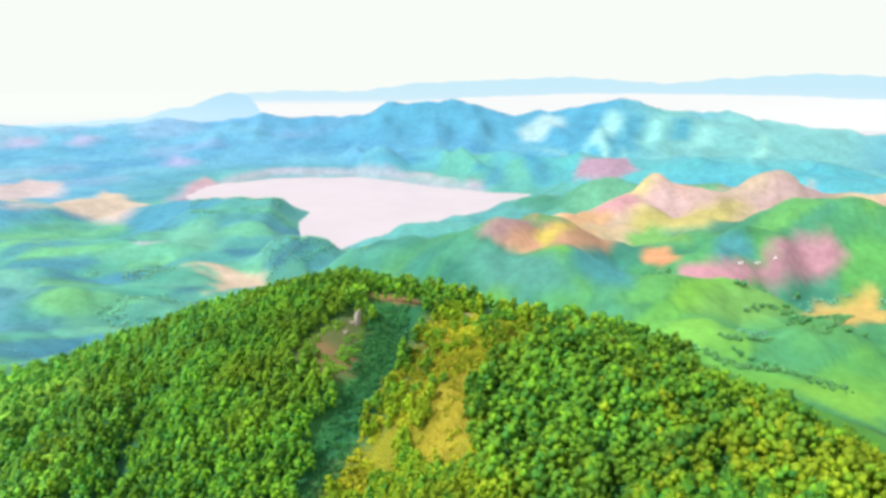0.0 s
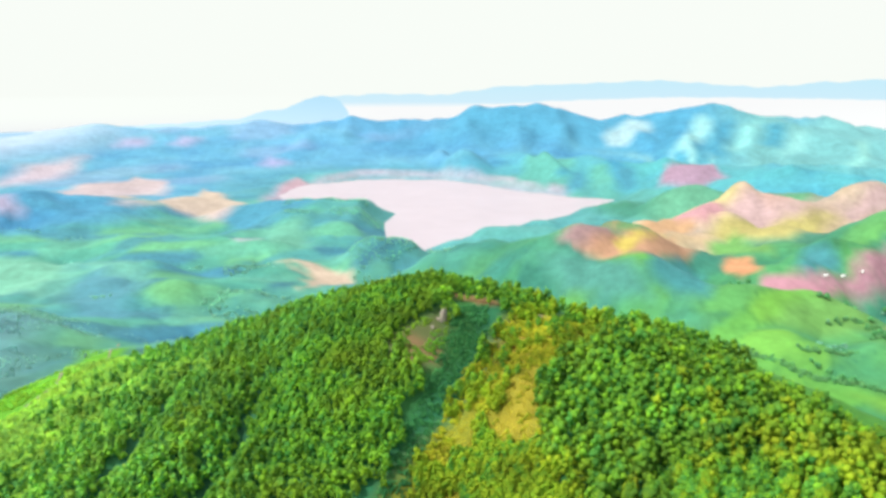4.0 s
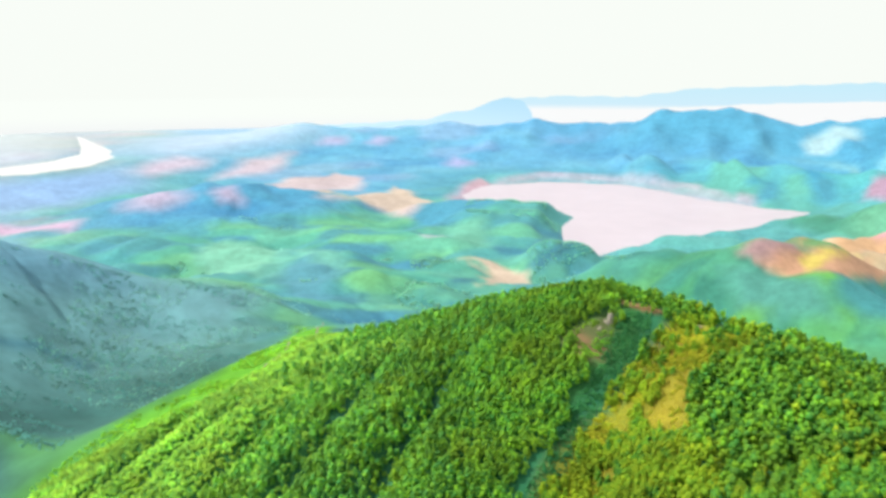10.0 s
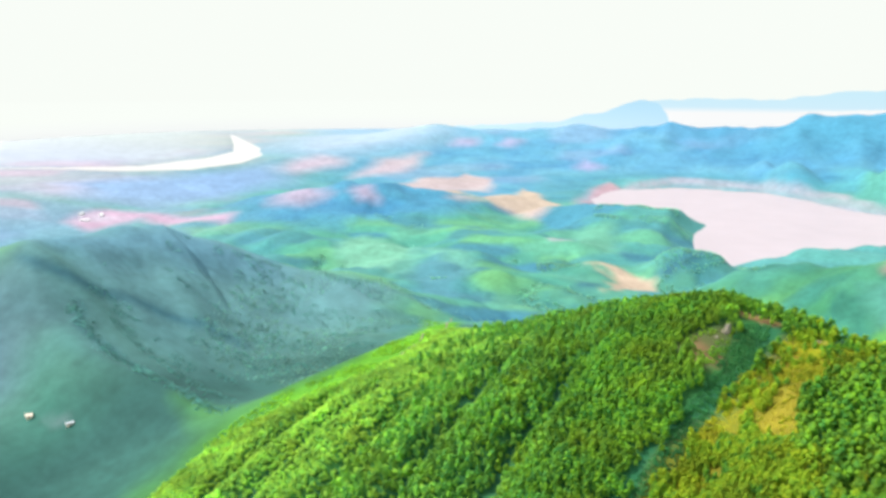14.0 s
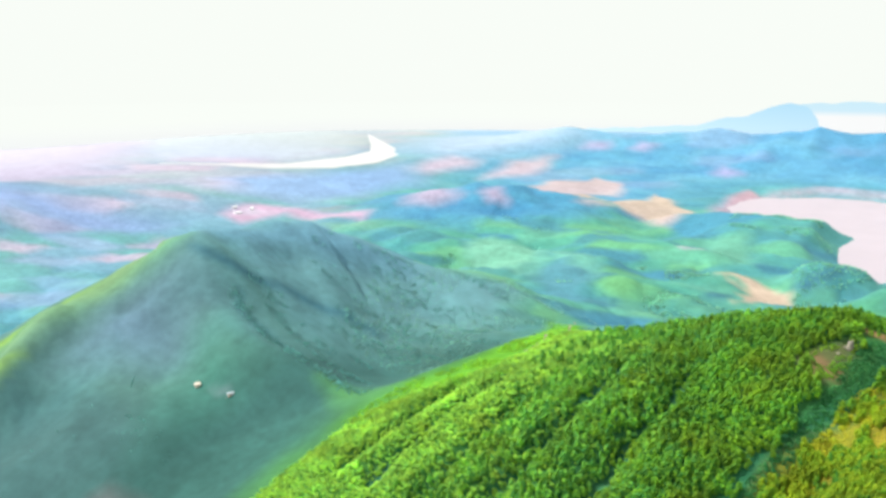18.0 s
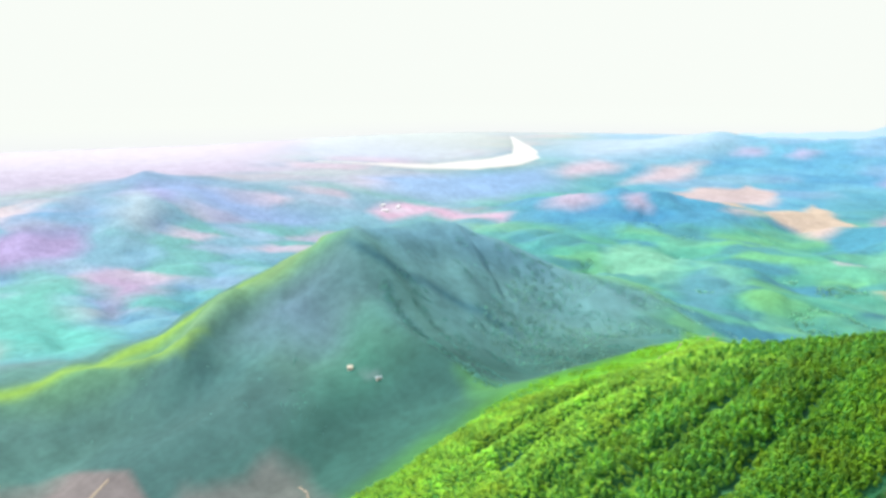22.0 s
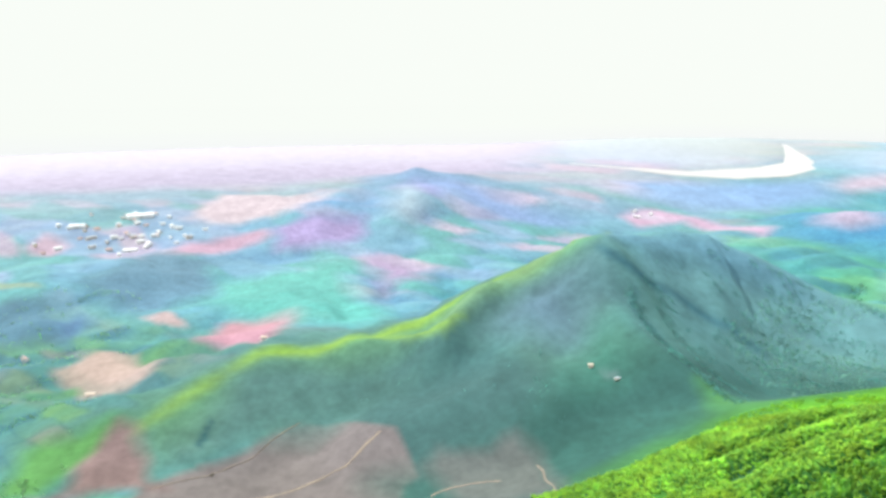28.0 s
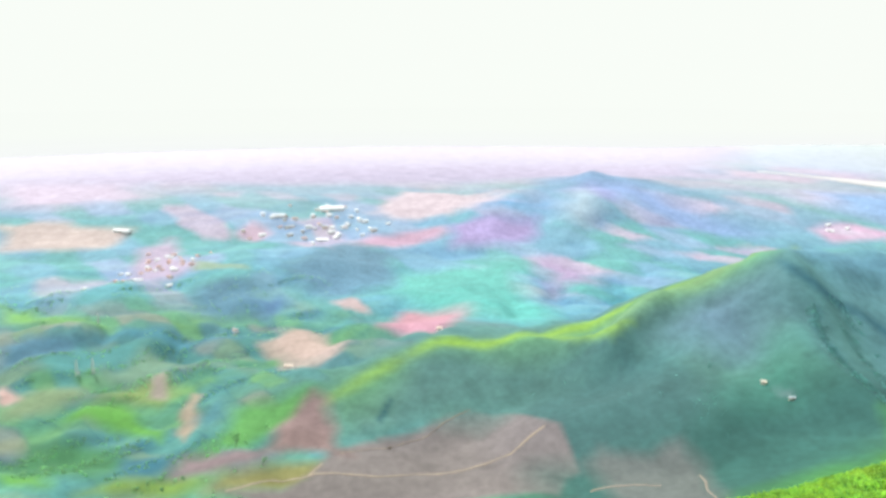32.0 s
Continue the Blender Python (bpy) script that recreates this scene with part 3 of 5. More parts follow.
# the western hill: grassy crest with its sunlit edge painted in, bare fields at its foot, a slip and tracks
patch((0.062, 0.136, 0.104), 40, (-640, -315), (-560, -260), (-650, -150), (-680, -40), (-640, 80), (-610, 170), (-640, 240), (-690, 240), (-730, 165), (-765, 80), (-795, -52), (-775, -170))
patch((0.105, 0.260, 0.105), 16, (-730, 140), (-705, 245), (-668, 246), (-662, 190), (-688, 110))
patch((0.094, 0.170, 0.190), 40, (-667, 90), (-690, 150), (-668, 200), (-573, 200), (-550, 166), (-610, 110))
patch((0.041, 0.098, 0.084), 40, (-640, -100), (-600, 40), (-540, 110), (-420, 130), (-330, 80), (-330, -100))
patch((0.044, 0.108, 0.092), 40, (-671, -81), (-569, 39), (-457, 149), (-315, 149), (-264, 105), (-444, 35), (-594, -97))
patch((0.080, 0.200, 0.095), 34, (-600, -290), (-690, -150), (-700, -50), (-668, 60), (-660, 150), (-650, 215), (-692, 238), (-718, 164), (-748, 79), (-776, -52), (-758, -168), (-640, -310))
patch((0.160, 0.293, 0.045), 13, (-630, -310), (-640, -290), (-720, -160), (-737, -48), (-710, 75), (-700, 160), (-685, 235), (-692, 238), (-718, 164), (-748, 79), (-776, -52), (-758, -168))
# far plain paled and blued: haze painted into the ground colour
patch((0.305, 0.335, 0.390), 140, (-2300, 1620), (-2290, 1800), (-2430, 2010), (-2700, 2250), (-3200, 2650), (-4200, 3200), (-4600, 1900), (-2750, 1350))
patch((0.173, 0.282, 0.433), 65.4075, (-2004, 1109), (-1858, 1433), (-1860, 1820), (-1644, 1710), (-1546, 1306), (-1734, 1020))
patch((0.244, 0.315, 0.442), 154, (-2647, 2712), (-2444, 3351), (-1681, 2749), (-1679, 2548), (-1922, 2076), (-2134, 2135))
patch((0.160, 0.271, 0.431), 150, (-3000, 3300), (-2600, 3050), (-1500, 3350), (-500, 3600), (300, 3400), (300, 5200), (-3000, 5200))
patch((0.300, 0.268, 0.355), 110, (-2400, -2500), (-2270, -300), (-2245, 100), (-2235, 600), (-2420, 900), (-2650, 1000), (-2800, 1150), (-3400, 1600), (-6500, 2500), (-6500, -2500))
# sunlit line of the crest and of the lower spur, painted yellow-green
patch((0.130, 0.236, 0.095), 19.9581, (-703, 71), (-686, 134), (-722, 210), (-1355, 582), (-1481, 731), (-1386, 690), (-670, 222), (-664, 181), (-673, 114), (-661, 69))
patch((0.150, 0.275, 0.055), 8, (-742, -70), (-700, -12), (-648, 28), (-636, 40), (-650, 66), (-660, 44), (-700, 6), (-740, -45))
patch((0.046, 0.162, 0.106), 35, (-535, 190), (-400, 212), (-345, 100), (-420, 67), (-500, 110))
patch((0.150, 0.134, 0.118), 5, (-465, -386), (-481, -337), (-527, -282), (-543, -218), (-594, -135), (-584, -98), (-545, -52), (-468, -42), (-455, -66), (-421, -68))
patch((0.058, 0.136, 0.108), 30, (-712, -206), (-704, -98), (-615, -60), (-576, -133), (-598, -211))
# the paler flank of the spur above the dark tree line
patch((0.074, 0.188, 0.150), 22, (-640, 262), (-560, 246), (-480, 236), (-410, 240), (-420, 262), (-490, 262), (-570, 272), (-640, 284))
# dark gully and crease lines: shade beyond the spur painted in, under the trees
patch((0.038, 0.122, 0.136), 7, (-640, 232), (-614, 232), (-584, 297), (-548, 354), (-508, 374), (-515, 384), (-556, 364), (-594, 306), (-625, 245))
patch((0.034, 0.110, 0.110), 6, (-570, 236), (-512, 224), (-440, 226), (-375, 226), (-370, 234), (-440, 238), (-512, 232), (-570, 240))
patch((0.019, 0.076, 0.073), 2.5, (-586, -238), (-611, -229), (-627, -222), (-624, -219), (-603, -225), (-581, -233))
patch((0.176, 0.124, 0.106), 10, (-564, -350), (-626, -323), (-657, -312), (-637, -294), (-557, -277), (-526, -266), (-546, -357))
patch((0.183, 0.271, 0.236), 3, (-496, 158), (-487, 172), (-480, 172), (-488, 160))

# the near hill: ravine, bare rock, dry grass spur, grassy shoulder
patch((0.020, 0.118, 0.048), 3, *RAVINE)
patch((0.072, 0.088, 0.028), 4, *ROCK)
patch((0.150, 0.098, 0.042), 2.5, (-53, 249), (-46, 252), (-38, 247), (-31, 246), (-31, 240), (-39, 234), (-49, 234))
patch((0.215, 0.130, 0.052), 1.5, *CREST_PATH)
patch((0.155, 0.164, 0.013), 4, *SPUR)
patch((0.215, 0.160, 0.018), 7, (-4, 269), (13, 279), (12, 256), (9, 238), (1, 233), (-10, 247))
patch((0.230, 0.150, 0.030), 3, (21, 276), (32, 266), (40, 248), (32, 240), (23, 250))
patch((0.262, 0.218, 0.020), 7, (-2, 222), (8, 225), (9, 203), (5, 192), (-4, 195), (-8, 206), (-3, 212))
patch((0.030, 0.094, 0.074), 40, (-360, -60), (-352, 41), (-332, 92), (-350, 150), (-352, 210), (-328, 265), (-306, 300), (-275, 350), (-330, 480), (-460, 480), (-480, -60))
patch((0.049, 0.171, 0.022), 30, (-165, 60), (-170, 300), (-275, 350), (-330, 260), (-350, 150), (-340, 60))
patch((0.104, 0.120, 0.104), 12, (-470, -30), (-480, -12), (-460, 22), (-468, 46), (-440, 58), (-372, 44), (-346, 34), (-400, -34))
patch((0.058, 0.185, 0.060), 12, (-425, 224), (-385, 238), (-346, 242), (-350, 212), (-390, 208))
patch((0.062, 0.205, 0.030), 16, (-300, 314), (-318, 273), (-345, 238), (-356, 208), (-360, 185), (-335, 165), (-305, 215), (-280, 240))
patch((0.090, 0.275, 0.016), 7, (-235, 367), (-415, 657), (-443, 616), (-292, 314), (-308, 273), (-322, 242), (-312, 228), (-294, 230), (-255, 256), (-235, 292), (-234, 330))
patch((0.060, 0.190, 0.030), 10, (112, 90), (100, 160), (86, 205), (60, 238), (90, 330), (190, 330), (220, 100))
patch((0.071, 0.085, 0.021), 1.2, (-400, 667), (-232, 327), (-231, 287), (-253, 255), (-256, 256), (-237, 296), (-237, 336))


def cover(x, y, shares):
    """Colour of the ground by its cover, with haze and the light and shade of its relief painted in."""
    rgb = np.empty(x.shape + (3,))
    rgb[...] = COVER["valley"]
    weight = 1e-4 + 0.0 * x
    rgb *= weight[..., None]
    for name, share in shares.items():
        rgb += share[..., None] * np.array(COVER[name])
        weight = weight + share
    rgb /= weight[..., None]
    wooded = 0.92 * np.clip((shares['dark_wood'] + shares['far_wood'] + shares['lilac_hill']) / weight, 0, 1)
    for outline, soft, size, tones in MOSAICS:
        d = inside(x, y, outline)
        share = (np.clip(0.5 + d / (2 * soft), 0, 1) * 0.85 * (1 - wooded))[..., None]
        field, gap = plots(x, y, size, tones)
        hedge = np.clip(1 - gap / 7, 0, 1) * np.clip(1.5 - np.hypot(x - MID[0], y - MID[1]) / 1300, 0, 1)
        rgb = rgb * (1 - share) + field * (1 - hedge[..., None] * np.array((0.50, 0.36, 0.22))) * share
    # relief painted into the colour: hollows darkened, swells brightened, fainter with the distance as in haze
    woods = folds_at(x, y)
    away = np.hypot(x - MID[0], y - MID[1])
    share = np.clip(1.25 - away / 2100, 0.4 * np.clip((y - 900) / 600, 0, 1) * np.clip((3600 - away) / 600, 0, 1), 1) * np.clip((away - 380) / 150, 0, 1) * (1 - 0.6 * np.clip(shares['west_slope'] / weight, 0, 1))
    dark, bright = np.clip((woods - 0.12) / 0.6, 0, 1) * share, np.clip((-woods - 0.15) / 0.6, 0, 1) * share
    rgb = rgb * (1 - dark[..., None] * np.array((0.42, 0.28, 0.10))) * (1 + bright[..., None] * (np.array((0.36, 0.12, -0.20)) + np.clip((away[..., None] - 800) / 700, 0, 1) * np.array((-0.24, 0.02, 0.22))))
    # blue range: ribs painted pale for rock and sunlight, gullies dark for shade
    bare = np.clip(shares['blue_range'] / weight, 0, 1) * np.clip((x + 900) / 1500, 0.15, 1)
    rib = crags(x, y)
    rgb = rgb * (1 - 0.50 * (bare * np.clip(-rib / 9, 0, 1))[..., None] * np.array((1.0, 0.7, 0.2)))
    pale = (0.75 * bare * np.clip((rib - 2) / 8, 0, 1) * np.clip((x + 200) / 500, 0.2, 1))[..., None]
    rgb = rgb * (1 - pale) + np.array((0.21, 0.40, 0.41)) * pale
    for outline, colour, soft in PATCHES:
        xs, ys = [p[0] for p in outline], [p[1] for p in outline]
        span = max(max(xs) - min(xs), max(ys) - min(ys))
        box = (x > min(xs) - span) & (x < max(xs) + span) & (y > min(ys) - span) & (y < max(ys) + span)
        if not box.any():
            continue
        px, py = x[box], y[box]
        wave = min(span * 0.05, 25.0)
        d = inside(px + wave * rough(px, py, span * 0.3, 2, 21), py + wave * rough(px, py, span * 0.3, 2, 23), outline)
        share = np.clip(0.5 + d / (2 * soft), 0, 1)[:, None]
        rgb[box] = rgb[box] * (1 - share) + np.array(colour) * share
    # shade along the rills of the near hill, painted into the ground colour
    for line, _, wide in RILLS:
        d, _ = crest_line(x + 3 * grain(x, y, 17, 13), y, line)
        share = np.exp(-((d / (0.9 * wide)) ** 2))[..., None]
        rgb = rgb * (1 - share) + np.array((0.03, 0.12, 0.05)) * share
    # cool cast of the hazy light, multiplied into every ground colour
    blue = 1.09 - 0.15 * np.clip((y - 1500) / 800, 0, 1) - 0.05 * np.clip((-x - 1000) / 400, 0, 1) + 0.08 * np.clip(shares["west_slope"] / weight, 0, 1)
    # western plain greyed and paled: distance haze painted into its colours
    haze_grey = 0.14 * (np.clip((-x - 1000) / 400, 0, 1) * np.clip((1500 - y) / 500, 0, 1))[..., None]
    rgb = rgb * (1 - haze_grey) + (rgb.mean(-1, keepdims=True) + 0.03) * haze_grey
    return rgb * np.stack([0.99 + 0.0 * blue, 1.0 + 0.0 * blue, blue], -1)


# ---- the ground: one sheet of rings round a point under the path, close-set where the camera looks ----
def mesh_from(name, places, faces, smooth=True):
    data = bpy.data.meshes.new(name)
    places, faces = np.asarray(places, np.float32), np.asarray(faces, np.int32)
    data.vertices.add(len(places))
    data.vertices.foreach_set("co", places.ravel())
    data.loops.add(faces.size)
    data.loops.foreach_set("vertex_index", faces.ravel())
    data.polygons.add(len(faces))
    data.polygons.foreach_set("loop_start", np.arange(len(faces), dtype=np.int32) * faces.shape[1])
    data.update(calc_edges=True)
    data.polygons.foreach_set("use_smooth", np.full(len(faces), smooth))
    data.validate()
    return data


turns = np.radians(np.concatenate([np.arange(-48, 142, 0.235), np.arange(142, 312, 2.0)]))
rings = 40 * np.exp(np.arange(0, 450) * 0.01088)
rings = np.concatenate([[0.02, 15.0, 28.0], rings])
turn_grid, ring_grid = np.meshgrid(turns, rings)
gx, gy = MID[0] - np.sin(turn_grid) * ring_grid, MID[1] + np.cos(turn_grid) * ring_grid
gz, shares = land(gx, gy)
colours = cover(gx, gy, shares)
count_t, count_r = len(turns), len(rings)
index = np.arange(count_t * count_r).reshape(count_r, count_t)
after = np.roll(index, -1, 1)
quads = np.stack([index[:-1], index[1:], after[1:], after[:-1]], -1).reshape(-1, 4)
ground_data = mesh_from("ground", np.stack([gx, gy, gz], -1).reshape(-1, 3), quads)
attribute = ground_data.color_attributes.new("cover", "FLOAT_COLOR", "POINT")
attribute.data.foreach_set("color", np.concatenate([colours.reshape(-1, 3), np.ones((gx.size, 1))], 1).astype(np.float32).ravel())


def material(name, colour, rough_value=0.9, metal=0.0):
    m = bpy.data.materials.new(name)
    m.use_nodes = True
    shader = m.node_tree.nodes["Principled BSDF"]
    shader.inputs["Base Color"].default_value = (*colour, 1)
    shader.inputs["Roughness"].default_value = rough_value
    shader.inputs["Metallic"].default_value = metal
    shader.inputs["Specular IOR Level"].default_value = 0.15
    return m


def mottled(m, source, sizes, amount, bump=0.0, bump_size=1.0):
    """Multiply a base colour by noise of the given sizes in metres, and add relief."""
    tree = m.node_tree
    shader = tree.nodes["Principled BSDF"]
    where = tree.nodes.new("ShaderNodeNewGeometry").outputs["Position"]
    last = source
    for n, size in enumerate(sizes):
        speck = tree.nodes.new("ShaderNodeTexNoise")
        speck.inputs["Scale"].default_value, speck.inputs["Detail"].default_value = 1 / size, 3
        tree.links.new(where, speck.inputs["Vector"])
        span = tree.nodes.new("ShaderNodeMapRange")
        span.inputs["From Min"].default_value, span.inputs["From Max"].default_value = 0.3, 0.7
        span.inputs["To Min"].default_value, span.inputs["To Max"].default_value = 1 - amount, 1 + amount
        tree.links.new(speck.outputs["Fac"], span.inputs["Value"])
        mix = tree.nodes.new("ShaderNodeVectorMath")
        mix.operation = "SCALE"
        tree.links.new(last, mix.inputs[0])
        tree.links.new(span.outputs["Result"], mix.inputs["Scale"])
        last = mix.outputs["Vector"]
    tree.links.new(last, shader.inputs["Base Color"])
    if bump:
        speck = tree.nodes.new("ShaderNodeTexNoise")
        speck.inputs["Scale"].default_value, speck.inputs["Detail"].default_value = 1 / bump_size, 4
        tree.links.new(where, speck.inputs["Vector"])
        relief = tree.nodes.new("ShaderNodeBump")
        relief.inputs["Strength"].default_value, relief.inputs["Distance"].default_value = 1.0, bump
        tree.links.new(speck.outputs["Fac"], relief.inputs["Height"])
        tree.links.new(relief.outputs["Normal"], shader.inputs["Normal"])
    return m


soil = material("open_ground", (0.1, 0.2, 0.1))
attribute_node = soil.node_tree.nodes.new("ShaderNodeAttribute")
attribute_node.attribute_name = "cover"
mottled(soil, attribute_node.outputs["Color"], (70, 20, 8), 0.105, bump=0.9, bump_size=12)
ground_data.materials.append(soil)
ground = tagged(new("ground", ground_data), "rolling hills and valley floor of fields, scrub and bare soil", "ground", kind="structure")


def flat_sheet(name, outline, level):
    places = [(px, py, level) for px, py in outline]
    faces = tessellate_polygon([[Vector(p) for p in places]])
    turned = [f if (places[f[1]][0] - places[f[0]][0]) * (places[f[2]][1] - places[f[0]][1]) > (places[f[1]][1] - places[f[0]][1]) * (places[f[2]][0] - places[f[0]][0]) else f[::-1] for f in faces]
    return new(name, mesh_from(name, places, turned, False))


def spread(outline, by):
    mid_x, mid_y = sum(p[0] for p in outline) / len(outline), sum(p[1] for p in outline) / len(outline)
    return [(px + (px - mid_x) / math.hypot(px - mid_x, py - mid_y) * by, py + (py - mid_y) / math.hypot(px - mid_x, py - mid_y) * by) for px, py in outline]


water = material("pale_silty_water", (0.40, 0.35, 0.38), 0.4)
mottled(water, water.node_tree.nodes.new("ShaderNodeRGB").outputs[0], (220, 60), 0.03)
water.node_tree.nodes["RGB"].outputs[0].default_value = (0.41, 0.355, 0.39, 1)
lake = flat_sheet("lake_water", spread(LAKE, 25), 0.0)
lake.data.materials.append(water)
tagged(lake, "pale pinkish silty water of a broad calm reservoir", "lake", kind="structure")
river = flat_sheet("river_water", RIVER, RIVER_LEVEL)
river_water = material("bright_silty_water", (0.46, 0.45, 0.45), 0.35)
river.data.materials.append(river_water)
tagged(river, "wide pale river bending across the hazy plain", "river", kind="structure")

# ---- distance: glowing backdrops for haze, mist and far ranges behind the plain ----
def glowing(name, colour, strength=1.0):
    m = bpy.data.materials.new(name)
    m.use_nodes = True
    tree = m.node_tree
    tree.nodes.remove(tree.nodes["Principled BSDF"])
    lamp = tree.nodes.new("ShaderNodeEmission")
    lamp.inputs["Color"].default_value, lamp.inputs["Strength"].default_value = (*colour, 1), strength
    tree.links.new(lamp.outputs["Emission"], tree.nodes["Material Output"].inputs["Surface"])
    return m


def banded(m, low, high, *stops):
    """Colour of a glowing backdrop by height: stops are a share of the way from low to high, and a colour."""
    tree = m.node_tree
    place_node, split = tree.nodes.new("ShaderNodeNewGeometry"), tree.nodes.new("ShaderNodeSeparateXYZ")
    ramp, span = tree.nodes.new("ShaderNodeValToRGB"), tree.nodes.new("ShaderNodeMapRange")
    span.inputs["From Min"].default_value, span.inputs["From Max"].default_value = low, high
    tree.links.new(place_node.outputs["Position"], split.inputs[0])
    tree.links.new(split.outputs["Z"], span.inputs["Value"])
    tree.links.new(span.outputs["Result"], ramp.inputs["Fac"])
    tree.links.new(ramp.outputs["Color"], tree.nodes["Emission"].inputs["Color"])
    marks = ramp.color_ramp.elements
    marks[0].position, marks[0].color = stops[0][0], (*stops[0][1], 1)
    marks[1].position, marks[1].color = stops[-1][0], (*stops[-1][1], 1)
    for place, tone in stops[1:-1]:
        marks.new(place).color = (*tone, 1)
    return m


SKY_WHITE = (0.85, 0.885, 0.84)


def curtain(name, mat, radius, yaw_from, yaw_to, top, foot, step=1.0, closed=False):
    """A long upright backdrop round the place, its upper edge given by a function of the yaw in degrees."""
    yaws = np.arange(yaw_from, yaw_to + (0 if closed else step / 2), step)
    places, faces = [], []
    for a in yaws:
        px, py = MID[0] - math.sin(radians(a)) * radius, MID[1] + math.cos(radians(a)) * radius
        places += [(px, py, foot), (px, py, top(a))]
    count = len(yaws)
    for n in range(count if closed else count - 1):
        m = (n + 1) % count
        faces.append((2 * n, 2 * m, 2 * m + 1, 2 * n + 1))
    ob = new(name, mesh_from(name, places, faces))
    ob.data.materials.append(mat)
    return ob


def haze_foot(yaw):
    """Foot of the glowing haze bank, set to fit the camera's view: nearer towards the sun, far off away from it."""
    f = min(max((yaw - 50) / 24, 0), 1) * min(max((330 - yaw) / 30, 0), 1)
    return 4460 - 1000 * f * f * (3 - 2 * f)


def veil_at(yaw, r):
    """Glow standing in for thin haze over the far plain, by direction and distance: denser with the distance and
    towards the sun.
    """
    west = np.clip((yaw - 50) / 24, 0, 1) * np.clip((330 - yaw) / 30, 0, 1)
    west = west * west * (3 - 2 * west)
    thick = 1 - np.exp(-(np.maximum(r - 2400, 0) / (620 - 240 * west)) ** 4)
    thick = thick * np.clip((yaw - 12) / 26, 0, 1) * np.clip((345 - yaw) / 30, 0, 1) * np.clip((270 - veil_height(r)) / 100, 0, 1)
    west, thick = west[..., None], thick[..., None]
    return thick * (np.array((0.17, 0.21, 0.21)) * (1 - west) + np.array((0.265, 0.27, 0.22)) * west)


def veil_height(r):
    return 55 + 0.17 * (r - 2400)


def hazy(name, places, tone, rows, columns):
    """A glowing backdrop in closed rings, its colour given at each corner."""
    numbers = np.arange(rows * columns).reshape(rows, columns)
    beside = np.roll(numbers, -1, 1)
    data = mesh_from(name, places.reshape(-1, 3), np.stack([numbers[:-1], beside[:-1], beside[1:], numbers[1:]], -1).reshape(-1, 4))
    marks = data.color_attributes.new("haze", "FLOAT_COLOR", "POINT")
    marks.data.foreach_set("color", np.concatenate([tone.reshape(-1, 3), np.ones((rows * columns, 1))], 1).astype(np.float32).ravel())
    m = glowing(name, (1, 1, 1))
    reads = m.node_tree.nodes.new("ShaderNodeAttribute")
    reads.attribute_name = "haze"
    m.node_tree.links.new(reads.outputs["Color"], m.node_tree.nodes["Emission"].inputs["Color"])
    data.materials.append(m)
    return new(name, data)


# the glowing white bank that closes the far edge of the plain; before it a glowing sheet for thin haze
yaw_steps, bank_steps = np.arange(0, 360, 2.0), np.linspace(0, 1, 36)
a, share = np.meshgrid(yaw_steps, bank_steps)
foot = np.array([haze_foot(yaw) for yaw in yaw_steps])[None, :]
bank_r, bank_z = foot + (4890 - foot) * share, -25 + 445 * share
bank_r, bank_z, a = np.concatenate([bank_r, bank_r[-1:] + 10]), np.concatenate([bank_z, bank_z[-1:] * 0 + 1000]), np.concatenate([a, a[-1:]])
# bank dimmed by the veil's glow before it, as met from the camera's height
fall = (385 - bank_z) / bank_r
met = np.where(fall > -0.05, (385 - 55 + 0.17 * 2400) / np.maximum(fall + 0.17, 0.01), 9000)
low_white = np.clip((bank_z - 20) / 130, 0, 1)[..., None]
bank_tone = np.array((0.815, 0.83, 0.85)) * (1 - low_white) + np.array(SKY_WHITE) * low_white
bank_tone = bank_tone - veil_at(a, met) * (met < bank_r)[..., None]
bank_places = np.stack([MID[0] - np.sin(np.radians(a)) * bank_r, MID[1] + np.cos(np.radians(a)) * bank_r, bank_z], -1)
tagged(hazy("backdrop_haze", bank_places, bank_tone, *a.shape), "glowing white backdrop standing in for haze at the plain's far edge", "haze", kind="structure")
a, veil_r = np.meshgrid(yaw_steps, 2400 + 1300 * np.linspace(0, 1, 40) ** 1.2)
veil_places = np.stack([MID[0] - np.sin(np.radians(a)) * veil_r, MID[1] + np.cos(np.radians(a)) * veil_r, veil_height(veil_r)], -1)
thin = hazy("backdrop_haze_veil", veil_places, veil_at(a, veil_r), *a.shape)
tagged(thin, "see-through glowing sheet standing in for thin haze over the far plain", "haze", kind="structure")
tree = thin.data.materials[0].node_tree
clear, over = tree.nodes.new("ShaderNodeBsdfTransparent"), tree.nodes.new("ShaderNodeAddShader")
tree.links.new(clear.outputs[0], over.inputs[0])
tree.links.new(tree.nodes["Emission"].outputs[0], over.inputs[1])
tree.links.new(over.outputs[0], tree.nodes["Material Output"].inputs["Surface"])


def ridge_top(points, wobble, seed):
    def top(a):
        z = float(np.interp(a, [p[0] for p in points], [p[1] for p in points]))
        return z + wobble * float(rough(np.array([a * 10.0]), np.array([seed * 7.0]), 9.0, 3, seed)[0])
    return top


